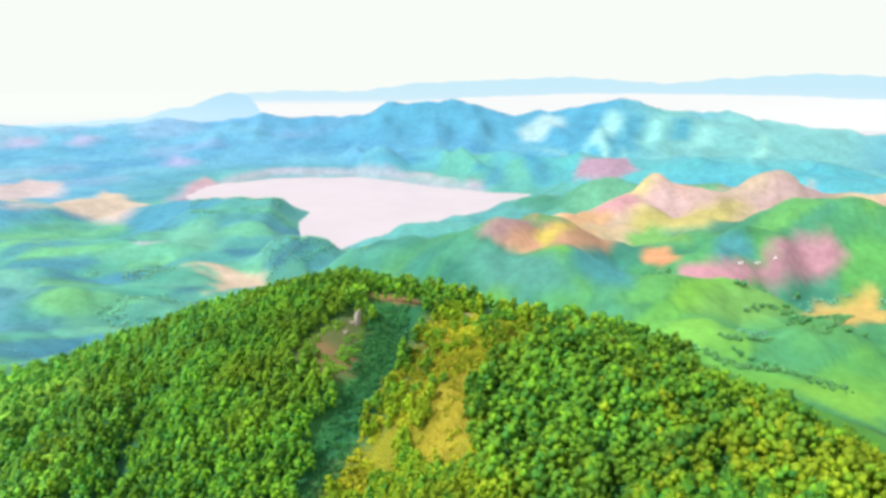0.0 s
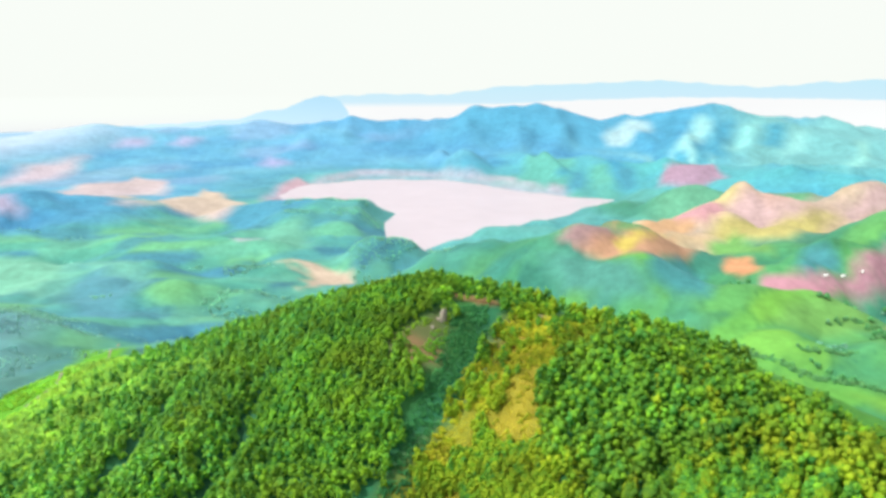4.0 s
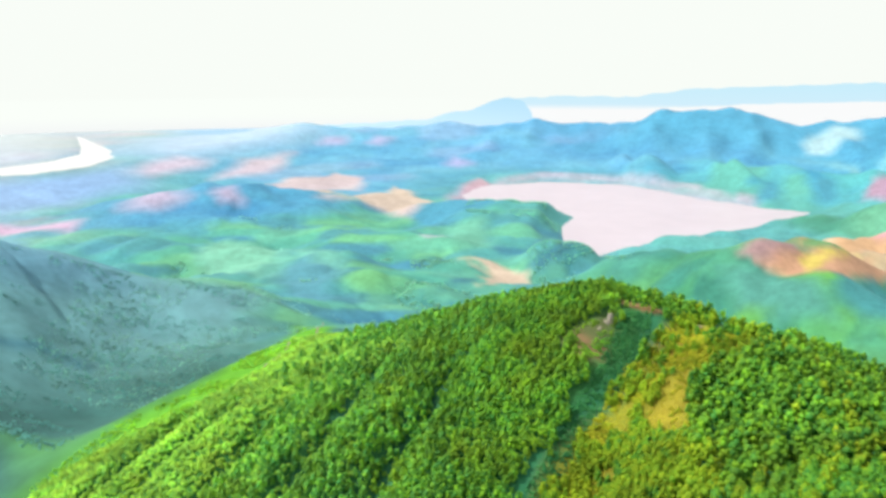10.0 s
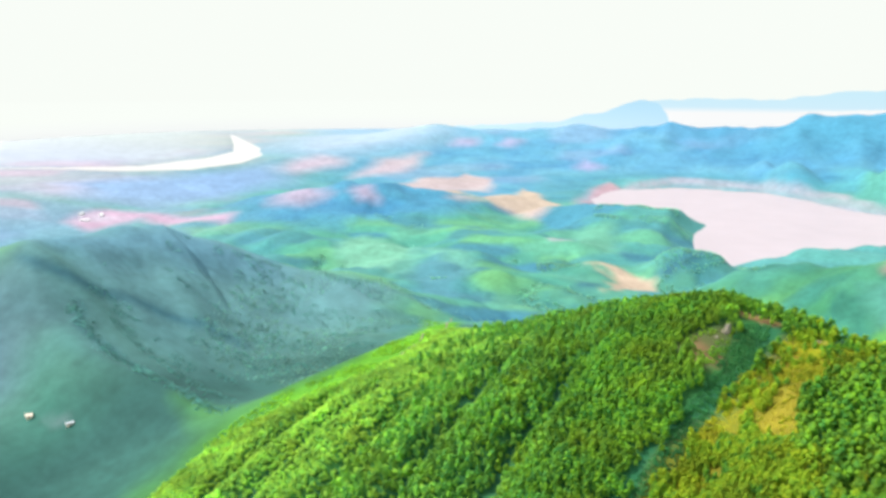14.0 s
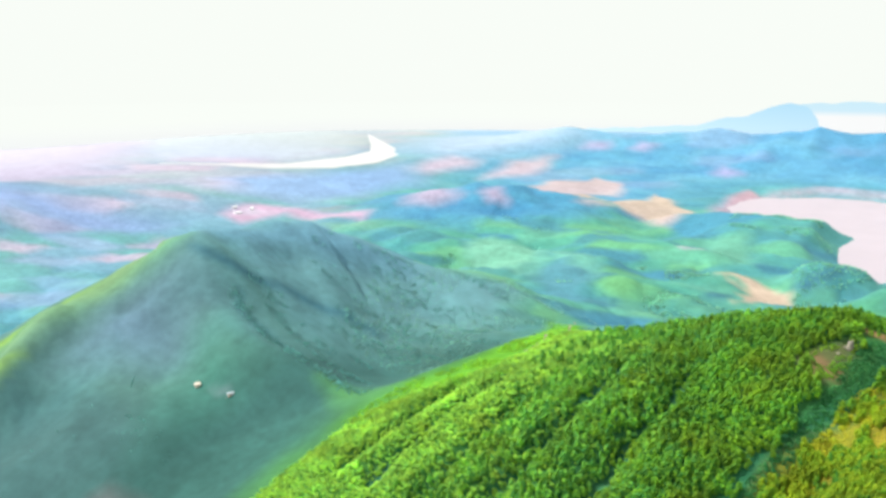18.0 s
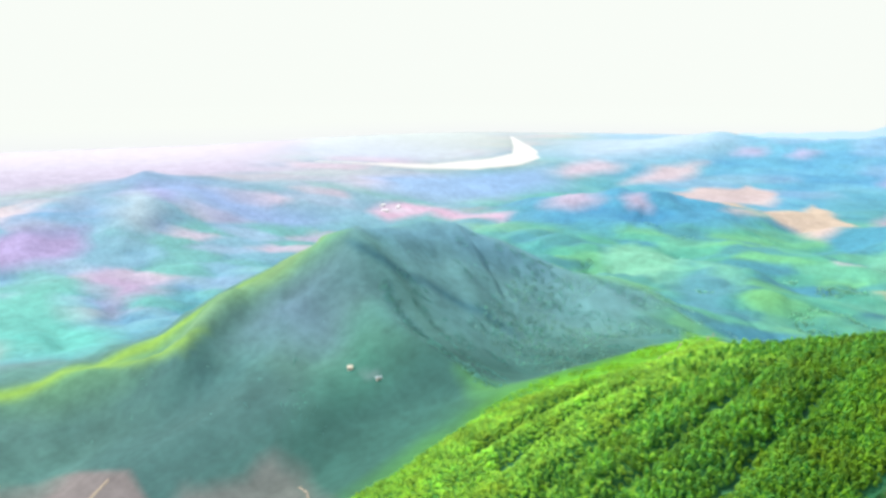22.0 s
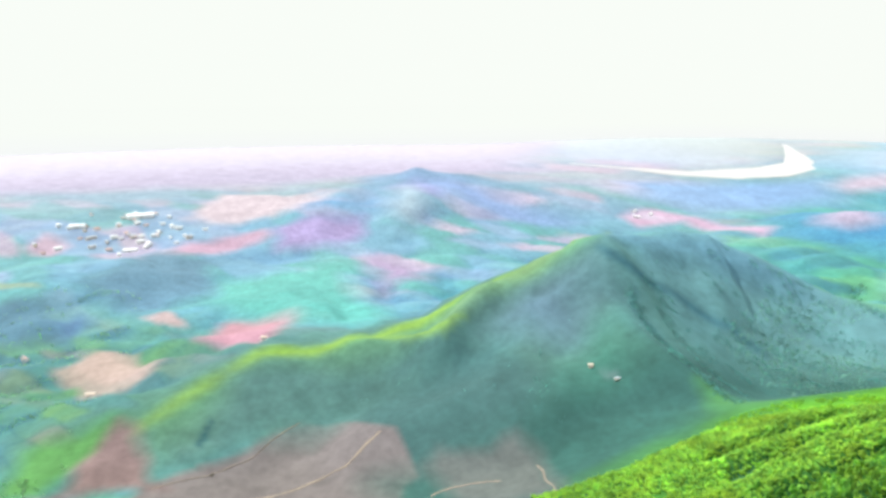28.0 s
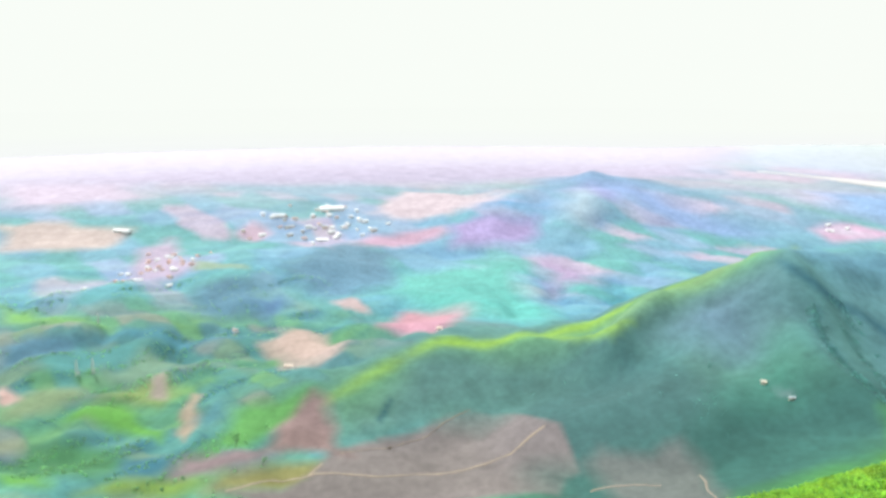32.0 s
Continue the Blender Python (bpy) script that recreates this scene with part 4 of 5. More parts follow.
# self-glowing curtains: hazy daylight on range, mist and peak is put into their colours
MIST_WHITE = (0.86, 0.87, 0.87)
far_blue = banded(glowing("far_range_glow", (0.55, 0.76, 0.80)), 165, 350, (0.06, MIST_WHITE), (0.24, (0.58, 0.78, 0.88)), (0.95, (0.52, 0.77, 0.88)))
far_peak = banded(glowing("far_peak_glow", (0.46, 0.72, 0.87)), 90, 260, (0.1, (0.52, 0.75, 0.90)), (1.0, (0.44, 0.71, 0.88)))
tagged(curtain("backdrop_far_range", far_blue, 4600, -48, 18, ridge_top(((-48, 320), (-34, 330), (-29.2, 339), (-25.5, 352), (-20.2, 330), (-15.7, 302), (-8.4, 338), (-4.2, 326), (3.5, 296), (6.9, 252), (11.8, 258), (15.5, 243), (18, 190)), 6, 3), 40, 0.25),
       "glowing backdrop of a pale blue far mountain range above a mist bank", "mountains", kind="structure")
tagged(curtain("backdrop_mist", glowing("white_mist_glow", MIST_WHITE), 4540, -48, 16, ridge_top(((-48, 180), (-34, 214), (-29, 220), (-24, 236), (-16, 242), (-8, 240), (-1, 216), (7.7, 180), (13, 174), (14.7, 165), (16, 120)), 4, 5), 20, 0.25),
       "glowing white backdrop for mist lying behind the blue range", "mist", kind="structure")
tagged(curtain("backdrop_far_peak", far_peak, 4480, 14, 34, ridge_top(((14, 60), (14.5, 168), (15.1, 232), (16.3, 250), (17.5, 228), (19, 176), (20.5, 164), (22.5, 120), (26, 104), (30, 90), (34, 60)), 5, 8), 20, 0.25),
       "glowing backdrop of a hazy blue peak beyond the range", "mountains", kind="structure")

# ---- trees ----
dice = np.random.default_rng(7)


OCT = np.array([(1, 0, 0), (-1, 0, 0), (0, 1, 0), (0, -1, 0), (0, 0, 1), (0, 0, -1)], float)
OCT_FACES = np.array([(0, 2, 4), (2, 1, 4), (1, 3, 4), (3, 0, 4), (2, 0, 5), (1, 2, 5), (3, 1, 5), (0, 3, 5)])


def crown_shape(clumps, wide, tall, foot, tufts=0):
    """Clumps of foliage of uneven size round a leader, with loose tufts between them."""
    places, faces = [], []
    for n in range(clumps):
        f = n / max(clumps - 1, 1)
        turn, out = n * 2.4 + dice.uniform(-0.4, 0.4), wide * 0.66 * math.sqrt(max(1 - (1.15 * f - 0.3) ** 2 * 1.3, 0.02)) * dice.uniform(0.75, 1.1)
        if n == clumps - 1:
            out = 0.05
        size = wide * (0.47 - 0.05 * f) * dice.uniform(0.75, 1.25)
        mid = np.array([math.cos(turn) * out, math.sin(turn) * out, foot + tall * (0.15 + 0.66 * f)])
        start = sum(len(p) for p in places)
        spin = dice.normal(0, 1, (3, 3))
        spin, _ = np.linalg.qr(spin)
        places.append(mid + (OCT @ spin) * size * dice.uniform(0.7, 1.5, (6, 1)))
        faces.append(OCT_FACES if np.linalg.det(spin) > 0 else OCT_FACES[:, ::-1])
        faces[-1] = faces[-1] + start
    for n in range(tufts):
        turn, f = dice.uniform(0, 6.28), dice.uniform(0.0, 1.0)
        out = wide * (0.95 - 0.6 * f) * dice.uniform(0.7, 1.1)
        mid = np.array([math.cos(turn) * out, math.sin(turn) * out, foot + tall * (0.05 + 0.95 * f)])
        start = sum(len(p) for p in places)
        places.append(mid + dice.normal(0, wide * 0.15, (4, 3)))
        faces.append(np.array([(0, 1, 2), (0, 2, 3)]) + start)
    return np.concatenate(places), np.concatenate(faces)


def trunk_shape(height, girth, limbs=3):
    """A tapered trunk with a few rising limbs."""
    places, faces = [], []

    def pole(a, b, ra, rb):
        start = len(places)
        for end, r in ((a, ra), (b, rb)):
            for k in range(5):
                places.append((end[0] + math.cos(k * 1.2566) * r, end[1] + math.sin(k * 1.2566) * r, end[2]))
        for k in range(5):
            m = (k + 1) % 5
            faces.extend([(start + k, start + m, start + 5 + m), (start + k, start + 5 + m, start + 5 + k)])

    pole((0, 0, -0.6), (0.05, 0.03, height * 0.5), girth, girth * 0.7)
    pole((0.05, 0.03, height * 0.5), (0, 0, height), girth * 0.7, girth * 0.2)
    for n in range(limbs):
        turn, low = n * 2.1 + 0.5, height * (0.42 + 0.13 * n)
        pole((0, 0, low), (math.cos(turn) * height * 0.16, math.sin(turn) * height * 0.16, low + height * 0.16), girth * 0.4, girth * 0.12)
    return np.array(places), np.array(faces)


def leafy(name, dark, light, dry=None):
    """Foliage whose clumps differ from one another between two greens, with drier stands here and there."""
    m = material(name, light, 0.75)
    tree = m.node_tree
    blend = tree.nodes.new("ShaderNodeMix")
    blend.data_type = "RGBA"
    blend.inputs["A"].default_value, blend.inputs["B"].default_value = (*dark, 1), (*light, 1)
    lot = tree.nodes.new("ShaderNodeNewGeometry")
    tree.links.new(lot.outputs["Random Per Island"], blend.inputs["Factor"])
    leaves = blend.outputs["Result"]
    if dry:
        stand, share, turned = tree.nodes.new("ShaderNodeTexNoise"), tree.nodes.new("ShaderNodeMapRange"), tree.nodes.new("ShaderNodeMix")
        stand.inputs["Scale"].default_value, stand.inputs["Detail"].default_value = 1 / 24, 5
        tree.links.new(lot.outputs["Position"], stand.inputs["Vector"])
        share.inputs["From Min"].default_value, share.inputs["From Max"].default_value = 0.48, 0.70
        share.inputs["To Max"].default_value = 0.5
        tree.links.new(stand.outputs["Fac"], share.inputs["Value"])
        turned.data_type = "RGBA"
        turned.inputs["B"].default_value = (*dry, 1)
        tree.links.new(share.outputs["Result"], turned.inputs["Factor"])
        tree.links.new(leaves, turned.inputs["A"])
        leaves = turned.outputs["Result"]
    mottled(m, leaves, (28, 8, 0.8), 0.28)
    thin = tree.nodes.new("ShaderNodeBsdfTranslucent")
    tree.links.new(tree.nodes["Principled BSDF"].inputs["Base Color"].links[0].from_socket, thin.inputs["Color"])
    through_leaf = tree.nodes.new("ShaderNodeMixShader")
    through_leaf.inputs["Fac"].default_value = 0.45
    tree.links.new(tree.nodes["Principled BSDF"].outputs[0], through_leaf.inputs[1])
    tree.links.new(thin.outputs[0], through_leaf.inputs[2])
    tree.links.new(through_leaf.outputs[0], tree.nodes["Material Output"].inputs["Surface"])
    return m


bark = material("grey_brown_bark", (0.16, 0.12, 0.08))
leaf = leafy("plantation_leaf", (0.062, 0.262, 0.046), (0.222, 0.47, 0.028), (0.30, 0.388, 0.018))
flank_leaf = leafy("flank_plantation_leaf", (0.085, 0.35, 0.090), (0.26, 0.57, 0.055), (0.31, 0.50, 0.04))
ravine_leaf = leafy("ravine_shrub_leaf", (0.034, 0.19, 0.066), (0.068, 0.27, 0.076))
young_leaf = leafy("young_plantation_leaf", (0.19, 0.50, 0.09), (0.41, 0.70, 0.07), (0.43, 0.60, 0.05))
golden_leaf = leafy("golden_tree_leaf", (0.17, 0.36, 0.024), (0.35, 0.47, 0.024), (0.41, 0.43, 0.02))
edge_leaf = leafy("lime_shrub_leaf", (0.24, 0.58, 0.05), (0.44, 0.74, 0.06))
scrub_leaf = leafy("scrub_leaf", (0.22, 0.50, 0.42), (0.42, 0.70, 0.58))
slope_leaf = leafy("slope_scrub_leaf", (0.14, 0.38, 0.36), (0.22, 0.52, 0.46))
valley_leaf = leafy("valley_tree_leaf", (0.28, 0.60, 0.36), (0.46, 0.76, 0.38))
dry_leaf = leafy("dry_shrub_leaf", (0.20, 0.31, 0.015), (0.50, 0.47, 0.03))


def scatter(name, shapes, spots, scales, leaf_material, with_trunks=True):
    """One mesh of many plants: shapes are (places, faces, face materials)."""
    all_places, all_faces, all_mats, start = [], [], [], 0
    pick, turns_of = dice.integers(0, len(shapes), len(spots)), dice.uniform(0, 6.28, len(spots))
    for k, (places, faces, mats) in enumerate(shapes):
        chosen = np.where(pick == k)[0]
        if not len(chosen):
            continue
        c, s = np.cos(turns_of[chosen])[:, None], np.sin(turns_of[chosen])[:, None]
        size = scales[chosen][:, None]
        stretch = size * dice.uniform(0.85, 1.2, (len(chosen), 1))
        x = (places[:, 0] * c - places[:, 1] * s) * size + spots[chosen, 0:1]
        y = (places[:, 0] * s + places[:, 1] * c) * size + spots[chosen, 1:2]
        z = places[:, 2] * stretch + spots[chosen, 2:3]
        all_places.append(np.stack([x, y, z], -1).reshape(-1, 3))
        all_faces.append((faces[None] + start + (np.arange(len(chosen)) * len(places))[:, None, None]).reshape(-1, 3))
        all_mats.append(np.tile(mats, len(chosen)))
        start += len(chosen) * len(places)
    data = mesh_from(name, np.concatenate(all_places), np.concatenate(all_faces))
    data.materials.append(leaf_material)
    data.materials.append(bark)
    data.polygons.foreach_set("material_index", np.concatenate(all_mats).astype(np.int32))
    return new(name, data)


def whole_tree(clumps, wide, tall, foot, tufts, limbs):
    cp, cf = crown_shape(clumps, wide, tall, foot, tufts)
    if limbs < 0:
        return cp, cf, np.zeros(len(cf), int)
    tp, tf = trunk_shape(foot + tall * 0.7, 0.13, limbs)
    return np.concatenate([cp, tp]), np.concatenate([cf, tf + len(cp)]), np.concatenate([np.zeros(len(cf), int), np.ones(len(tf), int)])


def on_land(xy):
    z, _ = land(xy[:, 0], xy[:, 1])
    return np.concatenate([xy, z[:, None]], 1)


SPACING = 2.65
fx, fy = np.meshgrid(np.arange(-362, 150, SPACING), np.arange(20, 400, SPACING))
fx = (fx + dice.uniform(-1.4, 1.4, fx.shape)).ravel()
fy = (fy + dice.uniform(-1.4, 1.4, fy.shape)).ravel()

crest_y = np.interp(fx, [-380, -275, -200, -135, -92, -45, -5, 34, 78, 95, 120], [420, 345, 308, 290, 296, 284, 264, 238, 225, 222, 190])
keep = (fy < crest_y + 48) & (fx > np.interp(fy, [20, 41, 92, 150, 190, 215, 236, 257, 297, 336, 400], [-360, -352, -340, -348, -347, -338, -318, -290, -264, -258, -330])) & (fx < 150)
ragged_x, ragged_y = fx + 5 * grain(fx, fy, 9, 34) + 3 * grain(fx, fy, 4, 37), fy + 5 * grain(fx, fy, 9, 38)
for outline, gap in ((RAVINE, -1.5), (ROCK, 0), (SPUR, 0), (CREST_PATH, 0)):
    keep &= inside(ragged_x, ragged_y, outline) < gap
keep &= grain(fx, fy, 23, 31) > -0.95
for line, _, wide in RILLS:
    keep &= crest_line(fx + 3 * grain(fx, fy, 17, 13), fy, line)[0] > 0.22 * wide
# the grassy near slope south of the wood
keep &= (fy > 46) | (fx < -100)
# older and wider-set trees at the near end
keep &= (fx < -20 + 8 * grain(fx, fy, 20, 36)) | (dice.uniform(0, 1, len(fx)) < 0.6)
forest_xy = np.stack([fx, fy], -1)[keep]
near_rank = np.hypot(forest_xy[:, 0] - 45, forest_xy[:, 1] - 118)
order = np.argsort(near_rank)
single_xy, rest_xy = forest_xy[order[:300]], forest_xy[order[300:]]
young = rest_xy[:, 0] + dice.uniform(-60, 60, len(rest_xy)) < -165 + 25 * grain(rest_xy[:, 0], rest_xy[:, 1], 40, 33)
shapes_far = [whole_tree(11, 1.7, 5.6, 0.5, 10, -1) for _ in range(7)]
shapes_young = [whole_tree(8, 2.0, 2.0, 0.3, 5, -1) for _ in range(7)]
flank = ~young & (rest_xy[:, 0] + dice.uniform(-40, 40, len(rest_xy)) < -108 + 20 * grain(rest_xy[:, 0], rest_xy[:, 1], 30, 35))
old_xy, flank_xy, young_xy = rest_xy[~young & ~flank], rest_xy[flank], rest_xy[young]
golden = (old_xy[:, 0] > -12) & (grain(old_xy[:, 0], old_xy[:, 1], 26, 39) + dice.uniform(-0.4, 0.4, len(old_xy)) > 0.28)
golden_xy, old_xy = old_xy[golden], old_xy[~golden]
tagged(scatter("golden_plantation_trees", shapes_far, on_land(golden_xy), dice.uniform(0.9, 1.7, len(golden_xy)), golden_leaf), "golden-green plantation trees among the darker ones", "trees", kind="stuff")
tagged(scatter("flank_plantation_trees", shapes_far, on_land(flank_xy), dice.uniform(0.65, 1.3, len(flank_xy)), flank_leaf), "lighter green plantation trees on the hill's flank", "trees", kind="stuff")
tagged(scatter("plantation_trees", shapes_far, on_land(old_xy), dice.uniform(0.65, 1.3, len(old_xy)) * np.where(old_xy[:, 0] > -20, 1.4, 1.0), leaf), "dense green plantation trees covering the near hillside", "trees", kind="stuff")
tagged(scatter("young_plantation_trees", shapes_young, on_land(young_xy), dice.uniform(0.6, 1.05, len(young_xy)), young_leaf), "young yellow-green plantation on the hill's western flank", "trees", kind="stuff")


def part(name, data, mat, parent, label=""):
    ob = new(name, data)
    if mat is not None and not data.materials:
        data.materials.append(mat)
    ob.parent = parent
    if label:
        ob["label"] = label
    return ob


single = on_land(single_xy)
kinds = []
for n in range(6):
    root = new("plantation_tree")
    tagged(root, "slender golden-green plantation tree with a clumped uneven crown" if n == 5 else "slender green plantation tree with a clumped uneven crown", "tree", group="trees at the hill's near edge")
    tp, tf = trunk_shape(5.6, 0.12, 4)
    part("trunk", mesh_from("trunk", tp, tf), bark, root, "grey-brown slender trunk")
    cp, cf = crown_shape(30, 1.6, 5.6, 0.8, 60)
    part("crown", mesh_from("crown", cp, cf), golden_leaf if n == 5 else leaf, root)
    root.matrix_basis = Matrix.Translation(single[n])
    kinds.append(root)
for n in range(6, len(single)):
    size = dice.uniform(1.1, 1.75)
    copy_thing(kinds[n % 6], Matrix.LocRotScale(Vector(single[n]), Euler((0, 0, dice.uniform(0, 6.28))), Vector((size, size, size * dice.uniform(0.9, 1.15)))))

# shrubs in the ravine and on the dry spur
bx, by = dice.uniform(-76, 45, 24000), dice.uniform(66, 285, 24000)
in_spur, in_ravine = inside(bx + 4 * grain(bx, by, 9, 34), by, SPUR) > -2.0, inside(bx, by, RAVINE) > 0
bright_patch = inside(bx, by, [(-2, 224), (9, 226), (10, 203), (5, 190), (-5, 193), (-9, 206), (-3, 212)]) > -1
spur_xy = np.stack([bx, by], -1)[in_spur & (~bright_patch | (dice.uniform(0, 1, len(bx)) < 0.12)) & (grain(bx, by, 12, 41) + 0.6 * grain(bx, by, 5, 42) > -0.35 + 0.1 * np.clip((by - 200) / 40, -1, 1))]
ravine_xy = np.stack([bx, by], -1)[in_ravine & ~in_spur]
rock_xy = np.stack([bx, by], -1)[(inside(bx, by, ROCK) > 0) & (grain(bx, by, 7, 43) > 0.05)]
# green young trees standing loose along the spur's edges and on its lower end
loose = in_spur & ~bright_patch & (grain(bx, by, 9, 44) > 0.15) & (dice.uniform(0, 1, len(bx)) < np.where(by < 205, 0.16, 0.05) + 0.22 * (inside(bx, by, SPUR) < 3))
loose_xy = np.stack([bx, by], -1)[loose]
gold = in_spur & ~bright_patch & ~loose & (grain(bx, by, 14, 45) > -0.3) & (dice.uniform(0, 1, len(bx)) < np.interp(by, [150, 195, 215, 240, 285], [0.55, 0.42, 0.14, 0.08, 0.10]))
gold_xy = np.stack([bx, by], -1)[gold]
bush = [whole_tree(3, 1.25, 0.9, 0.1, 0, -1) for _ in range(4)]
tagged(scatter("dry_shrubs", bush, on_land(spur_xy), dice.uniform(0.3, 1.5, len(spur_xy)), dry_leaf), "yellow-green dry shrubs scattered on the grassy spur", "shrubs", kind="stuff")
tuft = [crown_shape(1, 0.45, 0.5, 0.0, 5) for _ in range(4)]
tuft = [(p, f, np.zeros(len(f), int)) for p, f in tuft]
grass_leaf = leafy("dry_grass_blade", (0.30, 0.27, 0.03), (0.52, 0.44, 0.04), (0.36, 0.40, 0.03))
tuft_x, tuft_y = dice.uniform(-66, 44, 30000), dice.uniform(100, 284, 30000)
on_spur = inside(tuft_x, tuft_y, SPUR) > 0
tagged(scatter("dry_grass", tuft, on_land(np.stack([tuft_x, tuft_y], -1)[on_spur]), dice.uniform(0.6, 1.5, on_spur.sum()), grass_leaf), "yellow dry grass tufts covering the spur", "grass", kind="stuff")
tagged(scatter("spur_olive_trees", shapes_far, on_land(gold_xy), dice.uniform(0.5, 1.05, len(gold_xy)), golden_leaf), "olive-gold young trees over the lower end of the spur", "trees", kind="stuff")
tagged(scatter("spur_trees", shapes_far, on_land(loose_xy), dice.uniform(0.45, 1.0, len(loose_xy)), leaf), "young green trees standing loose on the dry spur", "trees", kind="stuff")
tagged(scatter("rock_shrubs", bush, on_land(rock_xy), dice.uniform(0.4, 0.9, len(rock_xy)), leaf), "low olive shrubs on the bare rocky patch", "shrubs", kind="stuff")
tagged(scatter("ravine_shrubs", bush, on_land(ravine_xy), dice.uniform(0.5, 1.1, len(ravine_xy)), ravine_leaf), "low dark green shrubs lining the ravine", "shrubs", kind="stuff")

# low bright shrubs along the grassy western edge of the near hill
EDGE = [(-240, 362), (-233, 300), (-258, 254), (-300, 226), (-330, 168), (-356, 190), (-342, 238), (-314, 275), (-296, 312), (-345, 440)]
ex, ey = dice.uniform(-360, -230, 9000), dice.uniform(165, 440, 9000)
on_edge = (inside(ex, ey, EDGE) > 0) & (grain(ex, ey, 14, 46) > -0.35)
tagged(scatter("edge_shrubs", bush, on_land(np.stack([ex, ey], -1)[on_edge]), dice.uniform(0.5, 1.3, on_edge.sum()), edge_leaf), "low lime-green shrubs on the grassy shoulder", "shrubs", kind="stuff")

# scrub on the western hill and trees about the valley
wx, wy = dice.uniform(-720, -380, 16000), dice.uniform(240, 640, 16000)
wz, _ = land(wx, wy)
dense = grain(wx * 0.35 + 0.2 * wy, wy - 0.15 * wx, 16, 51) + 0.5 * grain(wx, wy, 12, 52)
scrub_ok = (wz > 40) & (wz < 178) & (dense > 0.25 + 0.3 * np.clip((wz - 110) / 60, 0, 1)) & (inside(wx, wy, [(-668, 285), (-560, 262), (-400, 250), (-380, 420), (-520, 640), (-640, 580), (-700, 470)]) > 0)
tagged(scatter("hill_scrub", bush, np.stack([wx, wy, wz], -1)[scrub_ok], dice.uniform(0.5, 1.25, scrub_ok.sum()), slope_leaf), "blue-green scrub in streaks down the western hill's face", "shrubs", kind="stuff")
bushy = [whole_tree(6, 3.0, 3.0, 0.2, 4, -1) for _ in range(6)]
crease_f = dice.uniform(0, 1, 420)
crease_x = np.interp(crease_f, [0, 0.35, 0.7, 1], [-575, -512, -440, -372]) + dice.normal(0, 3, 420)
crease_y = np.interp(crease_f, [0, 0.35, 0.7, 1], [238, 228, 232, 230]) + dice.normal(0, 4.5, 420)
tagged(scatter("crease_trees", bush, on_land(np.stack([crease_x, crease_y], -1)), dice.uniform(0.6, 1.5, 420), slope_leaf), "dark tree line along the crease below the western hill's spur", "trees", kind="stuff")
slope_x, slope_y = dice.uniform(-680, -390, 1500), dice.uniform(-120, 215, 1500)
slope_ok = (grain(slope_x, slope_y, 38, 55) + 0.6 * grain(slope_x, slope_y, 13, 56) > 0.42) & (inside(slope_x, slope_y, [(-600, -90), (-660, -60), (-640, 80), (-590, 190), (-430, 205), (-390, 120), (-500, 60)]) > 0)
tagged(scatter("slope_bushes", bush, on_land(np.stack([slope_x, slope_y], -1)[slope_ok]), dice.uniform(0.4, 1.0, slope_ok.sum()), slope_leaf), "grey-green bushes dotted over the western hill's slope", "shrubs", kind="stuff")
bowl_x, bowl_y = dice.uniform(-640, -370, 4200), dice.uniform(330, 690, 4200)
bowl_z, _ = land(bowl_x, bowl_y)
bowl_ok = (bowl_z < 118) & (grain(bowl_x, bowl_y, 40, 65) > -0.1)
tagged(scatter("bowl_trees", bush, np.stack([bowl_x, bowl_y, bowl_z], -1)[bowl_ok], dice.uniform(0.6, 1.4, bowl_ok.sum()), scrub_leaf), "grey-green scattered trees in the bowl below the western hill", "trees", kind="stuff")
vx, vy = dice.uniform(-1250, -440, 60000), dice.uniform(-950, -330, 60000)
vz, v_shares = land(vx, vy)
v_rgb = cover(vx, vy, v_shares)
_, v_gap = plots(vx, vy, 45, ((0, 0, 0), (1, 1, 1)))
good = ((v_gap < 1.2) & (grain(vx, vy, 60, 63) > 0.3) & (dice.uniform(0, 1, len(vx)) < 0.6) | (folds_at(vx, vy) > 0.55) & (dice.uniform(0, 1, len(vx)) < 0.3)) & (v_rgb[:, 1] > 1.25 * v_rgb[:, 0])
tagged(scatter("valley_trees", bushy, np.stack([vx, vy, vz], -1)[good], dice.uniform(0.2, 0.5, good.sum()), valley_leaf), "hedgerow trees and groves between the small valley fields", "trees", kind="stuff")



# tree lines and groves of the middle valley
HEDGES = [[(204, 679), (225, 642), (255, 606), (303, 590), (339, 565)], [(256, 640), (310, 642)], [(325, 743), (359, 752), (376, 747)], [(356, 650), (424, 725), (354, 702)]]
mid_leaf = leafy("hedge_tree_leaf", (0.11, 0.35, 0.14), (0.20, 0.47, 0.17))
grove_leaf = leafy("grove_tree_leaf", (0.22, 0.55, 0.42), (0.34, 0.66, 0.46))
line_xy = []
for line in HEDGES:
    line = np.array(line, float)
    runs = np.concatenate([[0], np.cumsum(np.hypot(*np.diff(line, axis=0).T))])
    steps = np.arange(0, runs[-1], 1.1)
    line_xy.append(np.stack([np.interp(steps, runs, line[:, 0]), np.interp(steps, runs, line[:, 1])], -1) + dice.normal(0, 2.4, (len(steps), 2)))
line_xy = np.concatenate(line_xy)
tagged(scatter("hedgerow_trees", bushy, on_land(line_xy), dice.uniform(0.4, 0.9, len(line_xy)), mid_leaf), "dark green tree lines between the bright fields", "trees", kind="stuff")
